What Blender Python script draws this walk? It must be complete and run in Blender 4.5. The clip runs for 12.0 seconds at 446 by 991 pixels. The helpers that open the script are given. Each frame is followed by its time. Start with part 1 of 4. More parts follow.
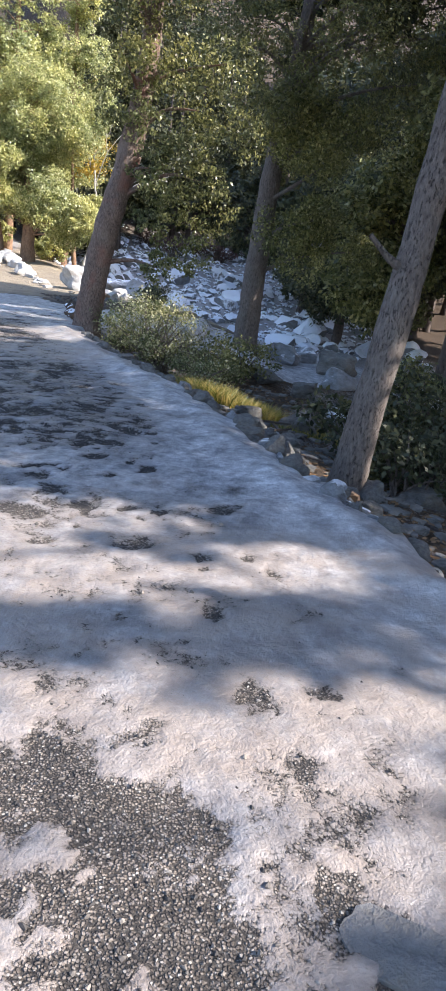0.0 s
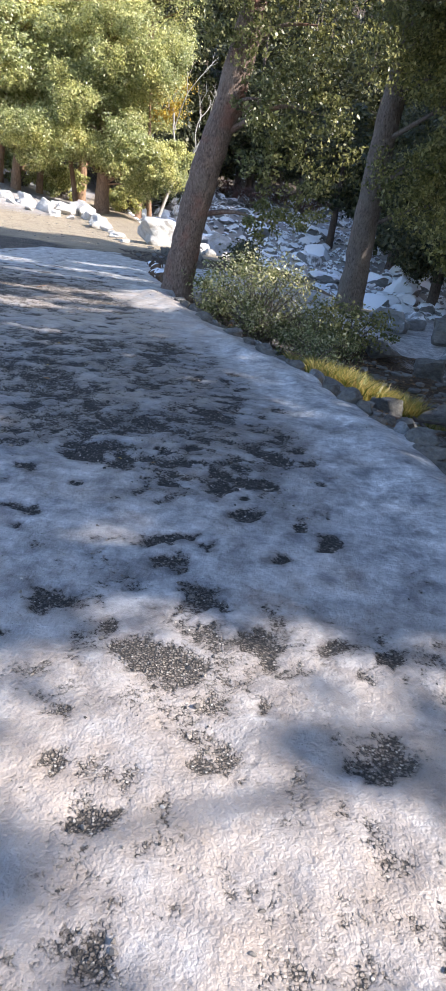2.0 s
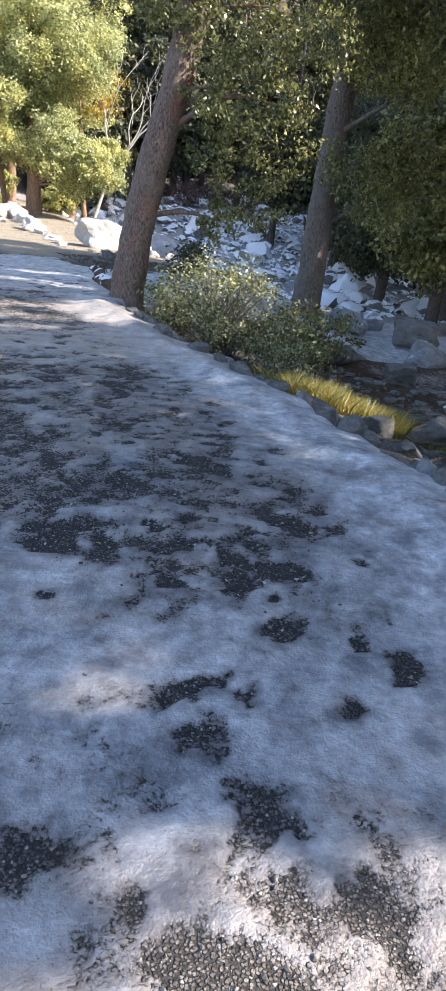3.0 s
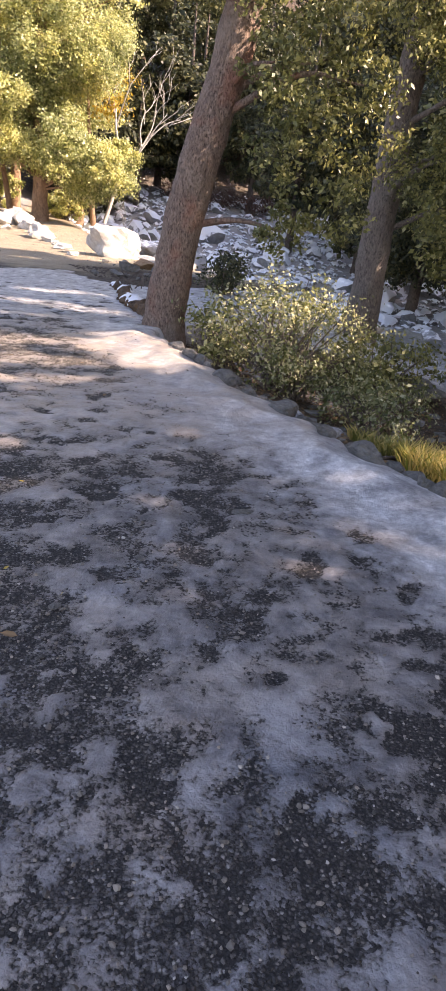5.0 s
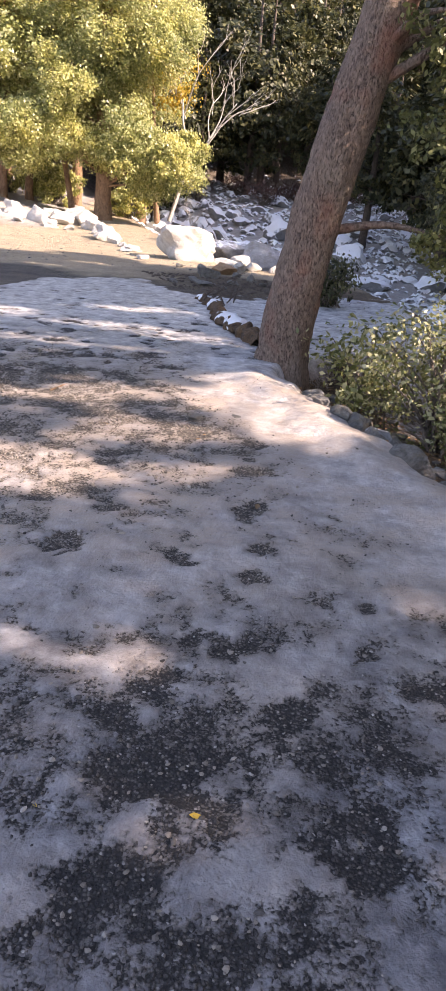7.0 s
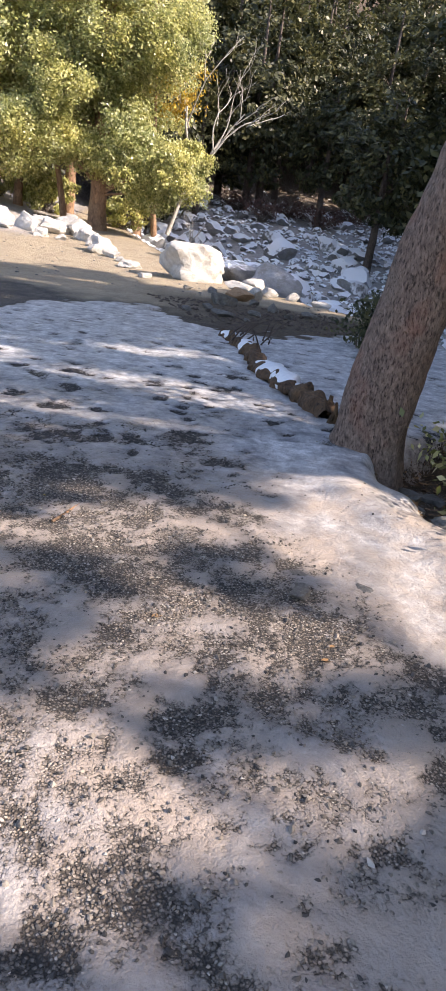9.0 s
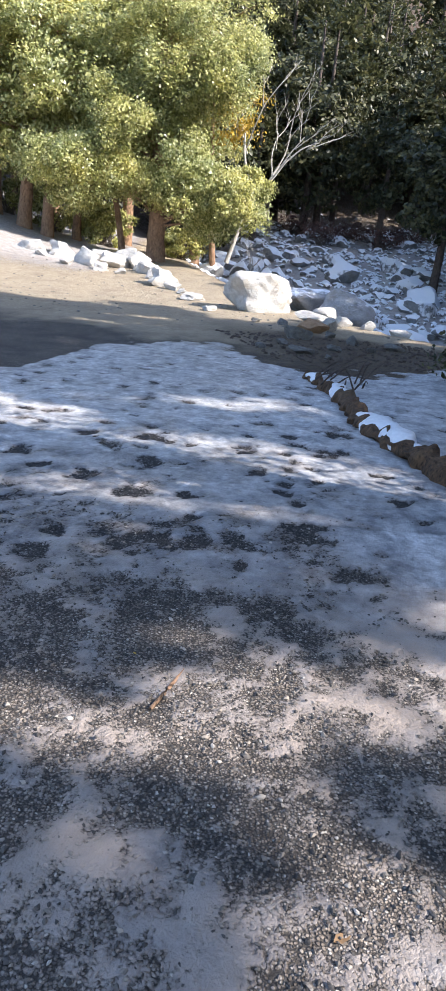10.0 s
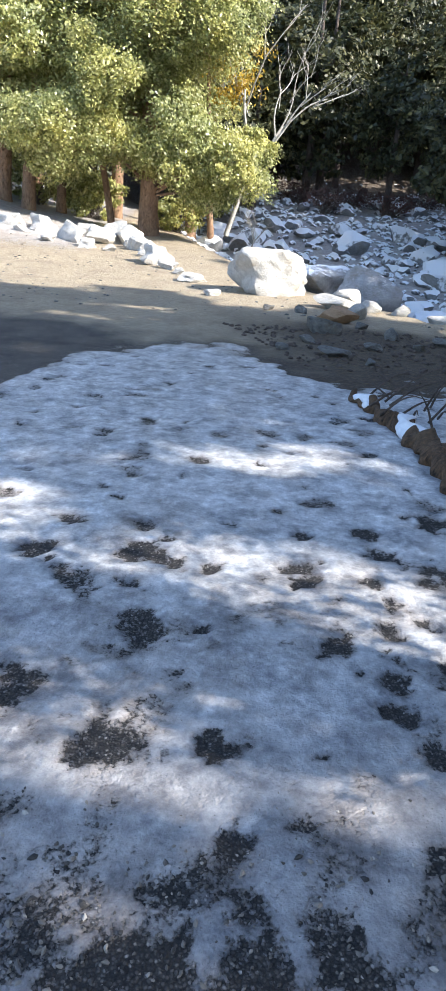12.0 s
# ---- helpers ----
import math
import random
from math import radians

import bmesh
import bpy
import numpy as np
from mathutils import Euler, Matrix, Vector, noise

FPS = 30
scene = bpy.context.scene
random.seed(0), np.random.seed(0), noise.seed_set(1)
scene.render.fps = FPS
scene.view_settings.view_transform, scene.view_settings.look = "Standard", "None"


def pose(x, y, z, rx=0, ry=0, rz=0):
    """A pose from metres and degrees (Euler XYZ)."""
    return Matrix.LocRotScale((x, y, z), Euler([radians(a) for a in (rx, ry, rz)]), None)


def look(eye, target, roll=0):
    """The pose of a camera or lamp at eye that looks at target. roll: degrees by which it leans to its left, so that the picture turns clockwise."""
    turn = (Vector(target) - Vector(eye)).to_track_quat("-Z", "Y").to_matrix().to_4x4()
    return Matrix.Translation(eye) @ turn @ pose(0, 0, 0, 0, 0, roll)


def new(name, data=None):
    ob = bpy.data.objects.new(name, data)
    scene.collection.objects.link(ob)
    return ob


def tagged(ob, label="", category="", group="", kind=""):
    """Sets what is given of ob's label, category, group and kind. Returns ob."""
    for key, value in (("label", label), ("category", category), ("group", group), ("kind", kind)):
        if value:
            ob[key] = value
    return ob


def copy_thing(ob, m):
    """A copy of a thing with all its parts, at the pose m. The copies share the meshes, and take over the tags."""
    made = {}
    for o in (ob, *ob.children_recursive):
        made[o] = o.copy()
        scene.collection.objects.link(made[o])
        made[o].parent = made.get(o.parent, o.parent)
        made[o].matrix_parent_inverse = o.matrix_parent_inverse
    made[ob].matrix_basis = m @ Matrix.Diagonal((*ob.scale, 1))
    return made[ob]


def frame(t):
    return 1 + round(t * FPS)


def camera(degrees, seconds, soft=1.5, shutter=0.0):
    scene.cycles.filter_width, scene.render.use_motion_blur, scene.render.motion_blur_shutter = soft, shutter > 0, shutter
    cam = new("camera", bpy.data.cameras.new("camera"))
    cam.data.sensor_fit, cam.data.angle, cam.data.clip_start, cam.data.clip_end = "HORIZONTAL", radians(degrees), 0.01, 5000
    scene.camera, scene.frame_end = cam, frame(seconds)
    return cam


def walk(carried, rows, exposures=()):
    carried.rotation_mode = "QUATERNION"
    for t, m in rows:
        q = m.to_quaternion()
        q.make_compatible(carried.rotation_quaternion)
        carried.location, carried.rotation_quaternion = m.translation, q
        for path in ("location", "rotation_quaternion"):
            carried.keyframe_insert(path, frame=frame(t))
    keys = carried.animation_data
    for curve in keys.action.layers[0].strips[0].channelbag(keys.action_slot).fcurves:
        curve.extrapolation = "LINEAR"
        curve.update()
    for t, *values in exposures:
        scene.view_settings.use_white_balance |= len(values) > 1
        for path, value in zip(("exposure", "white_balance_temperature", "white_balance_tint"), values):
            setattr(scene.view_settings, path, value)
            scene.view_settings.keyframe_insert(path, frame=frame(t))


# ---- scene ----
cam = camera(36.0, 12.0, soft=0.7)
EXPOSURES = [(0, 1.38, 6200, 14), (1.2, 1.33, 6200, 13), (3, 1.62, 6350, 13), (5, 1.8, 7900, 26), (7.2, 1.68, 7700, 26), (9, 1.35, 7100, 19), (10.4, 1.38, 6100, 11), (12, 1.52, 6250, 9)]
PATH = [
    (0, (0.372, -0.334, 1.533), (0.746, 1.530, 0.913), 7.6),
    (0.5, (0.250, 0.186, 1.542), (0.622, 2.054, 0.931), 7.3),
    (1, (0.119, 0.710, 1.552), (0.410, 2.586, 0.926), 7.4),
    (1.5, (-0.062, 1.176, 1.493), (0.176, 3.018, 0.751), 7.3),
    (2, (-0.135, 1.729, 1.460), (0.074, 3.568, 0.702), 7.7),
    (2.5, (-0.266, 2.284, 1.448), (0.017, 4.114, 0.693), 6.3),
    (3, (-0.358, 2.823, 1.446), (0.003, 4.644, 0.702), 6.6),
    (3.2, (-0.411, 3.045, 1.487), (-0.057, 4.865, 0.738), 6.3),
    (4.8, (-0.746, 5.075, 1.454), (-0.412, 6.904, 0.717), 6.0),
    (5, (-0.783, 5.308, 1.442), (-0.43, 7.134, 0.705), 6.3),
    (5.5, (-0.953, 5.891, 1.477), (-0.689, 7.725, 0.725), 6.8),
    (6, (-1.133, 6.438, 1.473), (-0.897, 8.275, 0.717), 6.5),
    (6.5, (-1.218, 7.041, 1.483), (-0.98, 8.877, 0.726), 5.9),
    (7, (-1.363, 7.616, 1.481), (-1.153, 9.452, 0.715), 5.2),
    (7.2, (-1.408, 7.863, 1.47), (-1.265, 9.703, 0.699), 4.5),
    (8.8, (-1.788, 9.731, 1.477), (-1.512, 11.556, 0.707), 7.9),
    (9, (-1.849, 10.009, 1.49), (-1.576, 11.851, 0.763), 7.9),
    (9.5, (-1.967, 10.623, 1.522), (-1.677, 12.476, 0.828), 7.3),
    (10, (-2.144, 11.229, 1.543), (-2.036, 13.104, 0.857), 5.2),
    (10.5, (-2.233, 11.815, 1.526), (-2.186, 13.691, 0.832), 4.7),
    (11, (-2.273, 12.422, 1.535), (-2.27, 14.289, 0.817), 4.5),
    (11.5, (-2.3, 13.028, 1.552), (-2.236, 14.876, 0.792), 3.8),
    (12, (-2.283, 13.665, 1.574), (-2.167, 15.512, 0.816), 4.3),
]
walk(cam, [(t, look(eye, target, roll)) for t, eye, target, roll in PATH], EXPOSURES)

# ---- light ----
SUN_AZ, SUN_EL = -20.0, 36.0          # degrees: azimuth from +x towards +y, elevation
world = bpy.data.worlds.new("world")
scene.world = world
world.use_nodes = True
wn = world.node_tree.nodes
sky = wn.new("ShaderNodeTexSky")
sky.sky_type = "NISHITA"
sky.sun_disc = False
sky.sun_elevation = radians(SUN_EL)
sky.sun_rotation = radians(90.0 - SUN_AZ)
world.node_tree.links.new(sky.outputs[0], wn["Background"].inputs[0])
wn["Background"].inputs[1].default_value = 0.15
sun = new("sun", bpy.data.lights.new("sun", "SUN"))
sun.data.energy, sun.data.angle, sun.data.color = 4.5, radians(0.53), (1.0, 0.93, 0.83)
SUN_DIR = Vector((math.cos(radians(SUN_AZ)) * math.cos(radians(SUN_EL)),
                  math.sin(radians(SUN_AZ)) * math.cos(radians(SUN_EL)), math.sin(radians(SUN_EL))))
sun.matrix_world = look(SUN_DIR * 60, (0, 0, 0))


# ---- materials ----
class Nodes:
    """A small builder for node materials."""

    def __init__(self, name):
        self.mat = bpy.data.materials.new(name)
        self.mat.use_nodes = True
        self.t = self.mat.node_tree
        self.bsdf = self.t.nodes["Principled BSDF"]
        self.geo = self.t.nodes.new("ShaderNodeNewGeometry")

    def put(self, socket, value):
        if isinstance(value, bpy.types.NodeSocket):
            self.t.links.new(value, socket)
        else:
            socket.default_value = value

    def node(self, kind, **inputs):
        n = self.t.nodes.new(kind)
        for key, value in inputs.items():
            self.put(n.inputs[key], value)
        return n

    def noise(self, scale, detail=4.0, rough=0.55, vec=None):
        n = self.t.nodes.new("ShaderNodeTexNoise")
        self.put(n.inputs["Vector"], vec if vec is not None else self.geo.outputs["Position"])
        n.inputs["Scale"].default_value, n.inputs["Detail"].default_value, n.inputs["Roughness"].default_value = scale, detail, rough
        return n.outputs["Fac"]

    def voronoi(self, scale, out="Distance", vec=None, feature="F1"):
        n = self.t.nodes.new("ShaderNodeTexVoronoi")
        n.feature = feature
        self.put(n.inputs["Vector"], vec if vec is not None else self.geo.outputs["Position"])
        n.inputs["Scale"].default_value = scale
        return n.outputs[out]

    def math(self, op, a, b=0.0, clamp=False):
        n = self.t.nodes.new("ShaderNodeMath")
        n.operation, n.use_clamp = op, clamp
        self.put(n.inputs[0], a)
        self.put(n.inputs[1], b)
        return n.outputs[0]

    def ramp(self, fac, *stops):
        n = self.t.nodes.new("ShaderNodeValToRGB")
        self.put(n.inputs[0], fac)
        e = n.color_ramp.elements
        while len(e) < len(stops):
            e.new(0.5)
        for el, (p, c) in zip(e, stops):
            el.position = p
            el.color = (c, c, c, 1) if isinstance(c, (int, float)) else (*c, 1)
        return n.outputs[0]

    def mix(self, fac, a, b):
        n = self.t.nodes.new("ShaderNodeMix")
        n.data_type = "RGBA"
        self.put(n.inputs[0], fac)
        for sock, v in ((n.inputs[6], a), (n.inputs[7], b)):
            self.put(sock, v if isinstance(v, bpy.types.NodeSocket) else (*v, 1))
        return n.outputs[2]

    def attr(self, name):
        n = self.t.nodes.new("ShaderNodeAttribute")
        n.attribute_name = name
        return n.outputs["Fac"]

    def scaled(self, x, y, z):
        n = self.t.nodes.new("ShaderNodeVectorMath")
        n.operation = "MULTIPLY"
        tc = self.t.nodes.new("ShaderNodeTexCoord")
        self.put(n.inputs[0], tc.outputs["Object"])
        n.inputs[1].default_value = (x, y, z)
        return n.outputs[0]

    def up(self):
        n = self.t.nodes.new("ShaderNodeSeparateXYZ")
        self.put(n.inputs[0], self.geo.outputs["Normal"])
        return n.outputs[2]

    def bump(self, height, strength, distance):
        n = self.node("ShaderNodeBump", Height=height)
        n.inputs["Strength"].default_value, n.inputs["Distance"].default_value = strength, distance
        self.put(self.bsdf.inputs["Normal"], n.outputs[0])

    def done(self, color, rough):
        self.put(self.bsdf.inputs["Base Color"], color if isinstance(color, bpy.types.NodeSocket) else (*color, 1))
        self.put(self.bsdf.inputs["Roughness"], rough)
        return self.mat


def ground_material():
    m = Nodes("ground_ice_asphalt_gravel")
    cover, soil, grav = m.attr("cover"), m.attr("soil"), m.attr("grav")
    # asphalt: rounded chips with dark gaps between them
    warp = m.t.nodes.new("ShaderNodeVectorMath")
    warp.operation = "MULTIPLY_ADD"
    wn2 = m.t.nodes.new("ShaderNodeTexNoise")
    m.put(wn2.inputs["Vector"], m.geo.outputs["Position"])
    wn2.inputs["Scale"].default_value, wn2.inputs["Detail"].default_value = 70.0, 2.0
    m.put(warp.inputs[0], wn2.outputs["Color"])
    warp.inputs[1].default_value = (0.008, 0.008, 0.008)
    m.put(warp.inputs[2], m.geo.outputs["Position"])
    cell = m.t.nodes.new("ShaderNodeTexVoronoi")
    m.put(cell.inputs["Vector"], warp.outputs[0])
    cell.inputs["Scale"].default_value = 105.0
    sep = m.t.nodes.new("ShaderNodeSeparateColor")
    m.put(sep.inputs[0], cell.outputs["Color"])
    gap = m.ramp(cell.outputs["Distance"], (0.34, 0.0), (0.62, 1.0))
    chip = m.ramp(sep.outputs[0], (0.0, (0.02, 0.019, 0.021)), (0.45, (0.048, 0.043, 0.043)), (0.8, (0.085, 0.075, 0.07)), (0.95, (0.15, 0.135, 0.125)), (1.0, (0.42, 0.39, 0.36)))
    dusty = m.ramp(sep.outputs[0], (0.0, (0.12, 0.096, 0.078)), (0.5, (0.28, 0.23, 0.185)), (0.85, (0.42, 0.355, 0.295)), (1.0, (0.6, 0.55, 0.48)))
    patchy = m.math("ADD", m.math("MULTIPLY", m.noise(2.1, 5, 0.6), 0.6), m.math("MULTIPLY", m.noise(40, 4, 0.7), 0.4))
    grit = m.math("MULTIPLY", m.attr("grit"), m.ramp(patchy, (0.40, 0.25), (0.56, 0.95)))
    asphalt = m.mix(grit, chip, dusty)
    asphalt = m.mix(m.math("MULTIPLY", gap, 0.8), asphalt, (0.012, 0.011, 0.011))
    # tan gravel and trodden earth
    gr = m.ramp(m.noise(9, 8, 0.7), (0.3, (0.33, 0.265, 0.18)), (0.6, (0.48, 0.395, 0.28)), (0.8, (0.6, 0.52, 0.41)))
    gr = m.mix(m.ramp(sep.outputs[1], (0.6, 0.0), (1.0, 0.5)), gr, (0.16, 0.13, 0.1))
    gr = m.mix(m.ramp(m.noise(1.4, 6, 0.65), (0.48, 0.0), (0.68, 0.5)), gr, (0.23, 0.175, 0.13))
    # leaf litter
    lit = m.ramp(m.noise(14, 8, 0.75), (0.32, (0.018, 0.012, 0.008)), (0.5, (0.07, 0.045, 0.026)), (0.68, (0.17, 0.11, 0.06)))
    lit = m.mix(m.ramp(m.voronoi(34, "Distance"), (0.12, 0.5), (0.2, 0.0)), lit, (0.26, 0.17, 0.10))
    base = m.mix(grav, asphalt, gr)
    base = m.mix(soil, base, lit)
    # snow and ice: thin and grey where little is left, with chips standing out of it
    n2 = m.noise(11, 5, 0.6)
    n3 = m.noise(48, 5, 0.65)
    fine = m.math("ADD", m.math("MULTIPLY", m.math("SUBTRACT", n2, 0.5), 0.8), m.math("MULTIPLY", m.math("SUBTRACT", n3, 0.5), 0.85))
    poke = m.math("MULTIPLY", m.math("SUBTRACT", sep.outputs[2], 0.55), 0.22)
    k = m.math("ADD", m.math("ADD", cover, fine), poke)
    mask = m.ramp(k, (0.26, 0.0), (0.37, 0.62), (0.48, 1.0))
    thick = m.ramp(m.math("ADD", cover, m.math("MULTIPLY", fine, 0.8)), (0.34, 0.0), (1.0, 1.0))
    thin_ice = m.ramp(m.noise(7, 8, 0.7), (0.3, (0.11, 0.107, 0.12)), (0.5, (0.195, 0.192, 0.205)), (0.68, (0.33, 0.33, 0.345)))
    thin_ice = m.mix(m.ramp(m.noise(1.3, 5, 0.6), (0.36, 0.0), (0.62, 0.7)), thin_ice, (0.27, 0.225, 0.195))
    snow = m.ramp(m.noise(16, 7, 0.7), (0.3, (0.36, 0.362, 0.378)), (0.5, (0.54, 0.543, 0.557)), (0.7, (0.76, 0.765, 0.78)))
    icec = m.mix(m.math("MULTIPLY", thick, m.attr("snow")), thin_ice, snow)
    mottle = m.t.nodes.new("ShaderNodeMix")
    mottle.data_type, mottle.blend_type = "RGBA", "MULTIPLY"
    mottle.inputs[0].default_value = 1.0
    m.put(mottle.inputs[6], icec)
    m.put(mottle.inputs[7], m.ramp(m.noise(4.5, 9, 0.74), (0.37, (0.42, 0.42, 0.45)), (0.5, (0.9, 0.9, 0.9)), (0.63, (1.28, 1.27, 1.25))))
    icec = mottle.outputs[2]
    dirt = m.math("MULTIPLY", m.ramp(m.voronoi(46), (0.05, 1.0), (0.16, 0.0)), m.ramp(n2, (0.44, 0.0), (0.56, 0.8)))
    icec = m.mix(m.math("MULTIPLY", m.attr("grit"), m.ramp(m.noise(3.1, 5, 0.6), (0.38, 0.3), (0.62, 0.85))), icec, (0.37, 0.305, 0.255))
    icec = m.mix(dirt, icec, (0.10, 0.088, 0.075))
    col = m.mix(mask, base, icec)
    rough = m.ramp(mask, (0.0, 0.85), (0.5, 0.36), (0.8, 0.30), (1.0, 0.40))
    stony = m.math("MULTIPLY", m.math("SUBTRACT", 1.0, gap), m.math("MULTIPLY", m.math("SUBTRACT", 1.0, m.math("MULTIPLY", mask, 0.93)), 0.42))
    icy = m.math("ADD", m.math("MULTIPLY", mask, 0.30), m.math("ADD", m.math("MULTIPLY", n2, 0.85), m.math("MULTIPLY", n3, 0.24)))
    m.bump(m.math("ADD", stony, icy), 0.85, 0.03)
    m.bsdf.inputs["Specular IOR Level"].default_value = 0.5
    return m.done(col, rough)


def rock_material(name, snow, tint=(1, 1, 1), lo=0.17, hi=0.42):
    m = Nodes(name)
    v = m.scaled(1, 1, 1)
    a = m.noise(3.5, 8, 0.65, v)
    b = m.noise(22, 4, 0.7, v)
    c = m.ramp(m.math("ADD", m.math("MULTIPLY", a, 0.7), m.math("MULTIPLY", b, 0.3)),
               (0.3, tuple(lo * t for t in tint)), (0.5, tuple((lo + hi) / 2 * t for t in tint)), (0.7, tuple(hi * t for t in tint)))
    dark = m.ramp(m.noise(6, 6, 0.7, v), (0.62, 0.0), (0.72, 0.75))
    c = m.mix(dark, c, (0.055, 0.05, 0.045))
    c = m.mix(m.ramp(m.noise(2.4, 6, 0.7, v), (0.5, 0.0), (0.66, 0.6)), c, (0.19 * tint[0], 0.165 * tint[1], 0.12 * tint[2]) if hi < 0.5 else (0.42, 0.36, 0.28))
    if snow > 0:
        k = m.math("ADD", m.up(), m.math("MULTIPLY", m.math("SUBTRACT", m.noise(4, 5, 0.6), 0.5), 1.4))
        f = m.ramp(k, (1.0 - snow - 0.09, 0.0), (1.0 - snow + 0.09, 1.0))
        c = m.mix(f, c, (0.86, 0.88, 0.92))
    m.bump(m.math("ADD", a, m.math("MULTIPLY", b, 0.45)), 0.8, 0.07)
    return m.done(c, 0.85)


def bark_material(name, lo, hi, scale=1.0, red=0.0):
    m = Nodes(name)
    v = m.scaled(9 * scale, 9 * scale, 4.0 * scale)
    cr = m.ramp(m.noise(3.2, 7, 0.68, v), (0.36, 0.0), (0.5, 0.35))
    n = m.noise(2.2, 8, 0.7, v)
    n2 = m.noise(1.1, 4, 0.6, m.scaled(2.2, 2.2, 1.4))
    c = m.ramp(n, (0.3, lo), (0.7, hi))
    c = m.mix(m.ramp(cr, (0.0, 0.8), (0.14, 0.0)), c, tuple(x * 0.28 for x in lo))
    c = m.mix(m.ramp(n2, (0.5, 0.0), (0.7, 0.55)), c, (hi[0] * 0.85, hi[1] * 0.95, hi[2] * 0.95))
    if red:
        c = m.mix(m.ramp(m.noise(2.0, 3, 0.5), (0.55, 0.0), (0.7, red)), c, (0.3, 0.12, 0.075))
    m.bump(m.math("ADD", m.ramp(cr, (0.0, 0.0), (0.22, 1.0)), m.math("MULTIPLY", n, 0.8)), 0.9, 0.035)
    return m.done(c, 0.9)


def leaf_material(name, stops, trans=0.35, rough=0.42):
    m = Nodes(name)
    r = m.geo.outputs["Random Per Island"]
    c = m.ramp(r, *stops)
    big = m.ramp(m.noise(0.55, 4, 0.6), (0.35, (0.72, 0.78, 0.8)), (0.65, (1.2, 1.12, 0.9)))
    mul = m.t.nodes.new("ShaderNodeMix")
    mul.data_type, mul.blend_type = "RGBA", "MULTIPLY"
    mul.inputs[0].default_value = 1.0
    m.put(mul.inputs[6], c)
    m.put(mul.inputs[7], big)
    m.done(mul.outputs[2], rough)
    tr = m.node("ShaderNodeBsdfTranslucent", Color=mul.outputs[2])
    ms = m.t.nodes.new("ShaderNodeMixShader")
    ms.inputs[0].default_value = trans
    m.put(ms.inputs[1], m.bsdf.outputs[0])
    m.put(ms.inputs[2], tr.outputs[0])
    m.put(m.t.nodes["Material Output"].inputs["Surface"], ms.outputs[0])
    return m.mat


GROUND = ground_material()
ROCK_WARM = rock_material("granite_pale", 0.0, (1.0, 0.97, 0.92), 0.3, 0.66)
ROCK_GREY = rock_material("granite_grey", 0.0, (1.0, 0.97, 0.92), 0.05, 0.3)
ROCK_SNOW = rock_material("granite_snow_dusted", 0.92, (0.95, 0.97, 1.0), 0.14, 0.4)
# bluish copy of the pale sunlit granite; shade is put into its tint
ROCK_SHADE_BLUE = rock_material("granite_shade_blue", 0.12, (0.95, 0.98, 1.04), 0.2, 0.46)
ROCK_BROWN = rock_material("stone_brown", 0.0, (1.0, 0.64, 0.38), 0.3, 0.49)
BARK_A = bark_material("bark_grey_brown", (0.05, 0.032, 0.025), (0.36, 0.255, 0.2), 2.0, 0.6)
BARK_B = bark_material("bark_grey", (0.075, 0.058, 0.05), (0.25, 0.205, 0.175), 1.5)
BARK_F = bark_material("bark_orange_brown", (0.16, 0.09, 0.055), (0.42, 0.26, 0.16), 0.7)
BARK_DARK = bark_material("bark_dark", (0.05, 0.038, 0.03), (0.16, 0.12, 0.1), 0.8)
DEADWOOD = bark_material("dead_wood_pale", (0.3, 0.27, 0.24), (0.62, 0.58, 0.53), 1.0)
ROTTEN = bark_material("rotten_wood", (0.01, 0.006, 0.004), (0.2, 0.115, 0.06), 1.6)
# sunlight on the far grove is put into this pale leaf colour
LEAF_SUN = leaf_material("leaf_sunlit_yellow_green", ((0.0, (0.17, 0.19, 0.06)), (0.5, (0.42, 0.43, 0.17)), (0.85, (0.64, 0.63, 0.31)), (1.0, (0.8, 0.77, 0.5))), 0.45, 0.34)
# lightened to stand for sun glints in the near crowns
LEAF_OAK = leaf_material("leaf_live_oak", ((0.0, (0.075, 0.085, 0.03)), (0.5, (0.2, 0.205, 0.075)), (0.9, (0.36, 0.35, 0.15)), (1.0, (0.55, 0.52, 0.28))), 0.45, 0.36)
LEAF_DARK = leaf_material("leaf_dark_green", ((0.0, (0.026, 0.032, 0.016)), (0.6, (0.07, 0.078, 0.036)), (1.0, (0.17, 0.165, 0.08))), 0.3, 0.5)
LEAF_BUSH = leaf_material("leaf_bush", ((0.0, (0.07, 0.085, 0.03)), (0.5, (0.2, 0.215, 0.085)), (1.0, (0.55, 0.53, 0.36))))
LEAF_GOLD = leaf_material("leaf_golden", ((0.0, (0.3, 0.19, 0.02)), (1.0, (0.55, 0.4, 0.06))))
LEAF_DRY = leaf_material("fallen_leaf_brown", ((0.0, (0.16, 0.09, 0.045)), (1.0, (0.3, 0.19, 0.11))), 0.05, 0.7)
LEAF_RED = leaf_material("reddish_twigs", ((0.0, (0.05, 0.025, 0.022)), (1.0, (0.16, 0.08, 0.07))), 0.1)
GRASS = leaf_material("dry_grass", ((0.0, (0.12, 0.16, 0.03)), (0.5, (0.36, 0.31, 0.09)), (1.0, (0.6, 0.46, 0.2))))
LITTER = leaf_material("fallen_leaf_yellow", ((0.0, (0.45, 0.22, 0.04)), (1.0, (0.65, 0.5, 0.08))), 0.1)


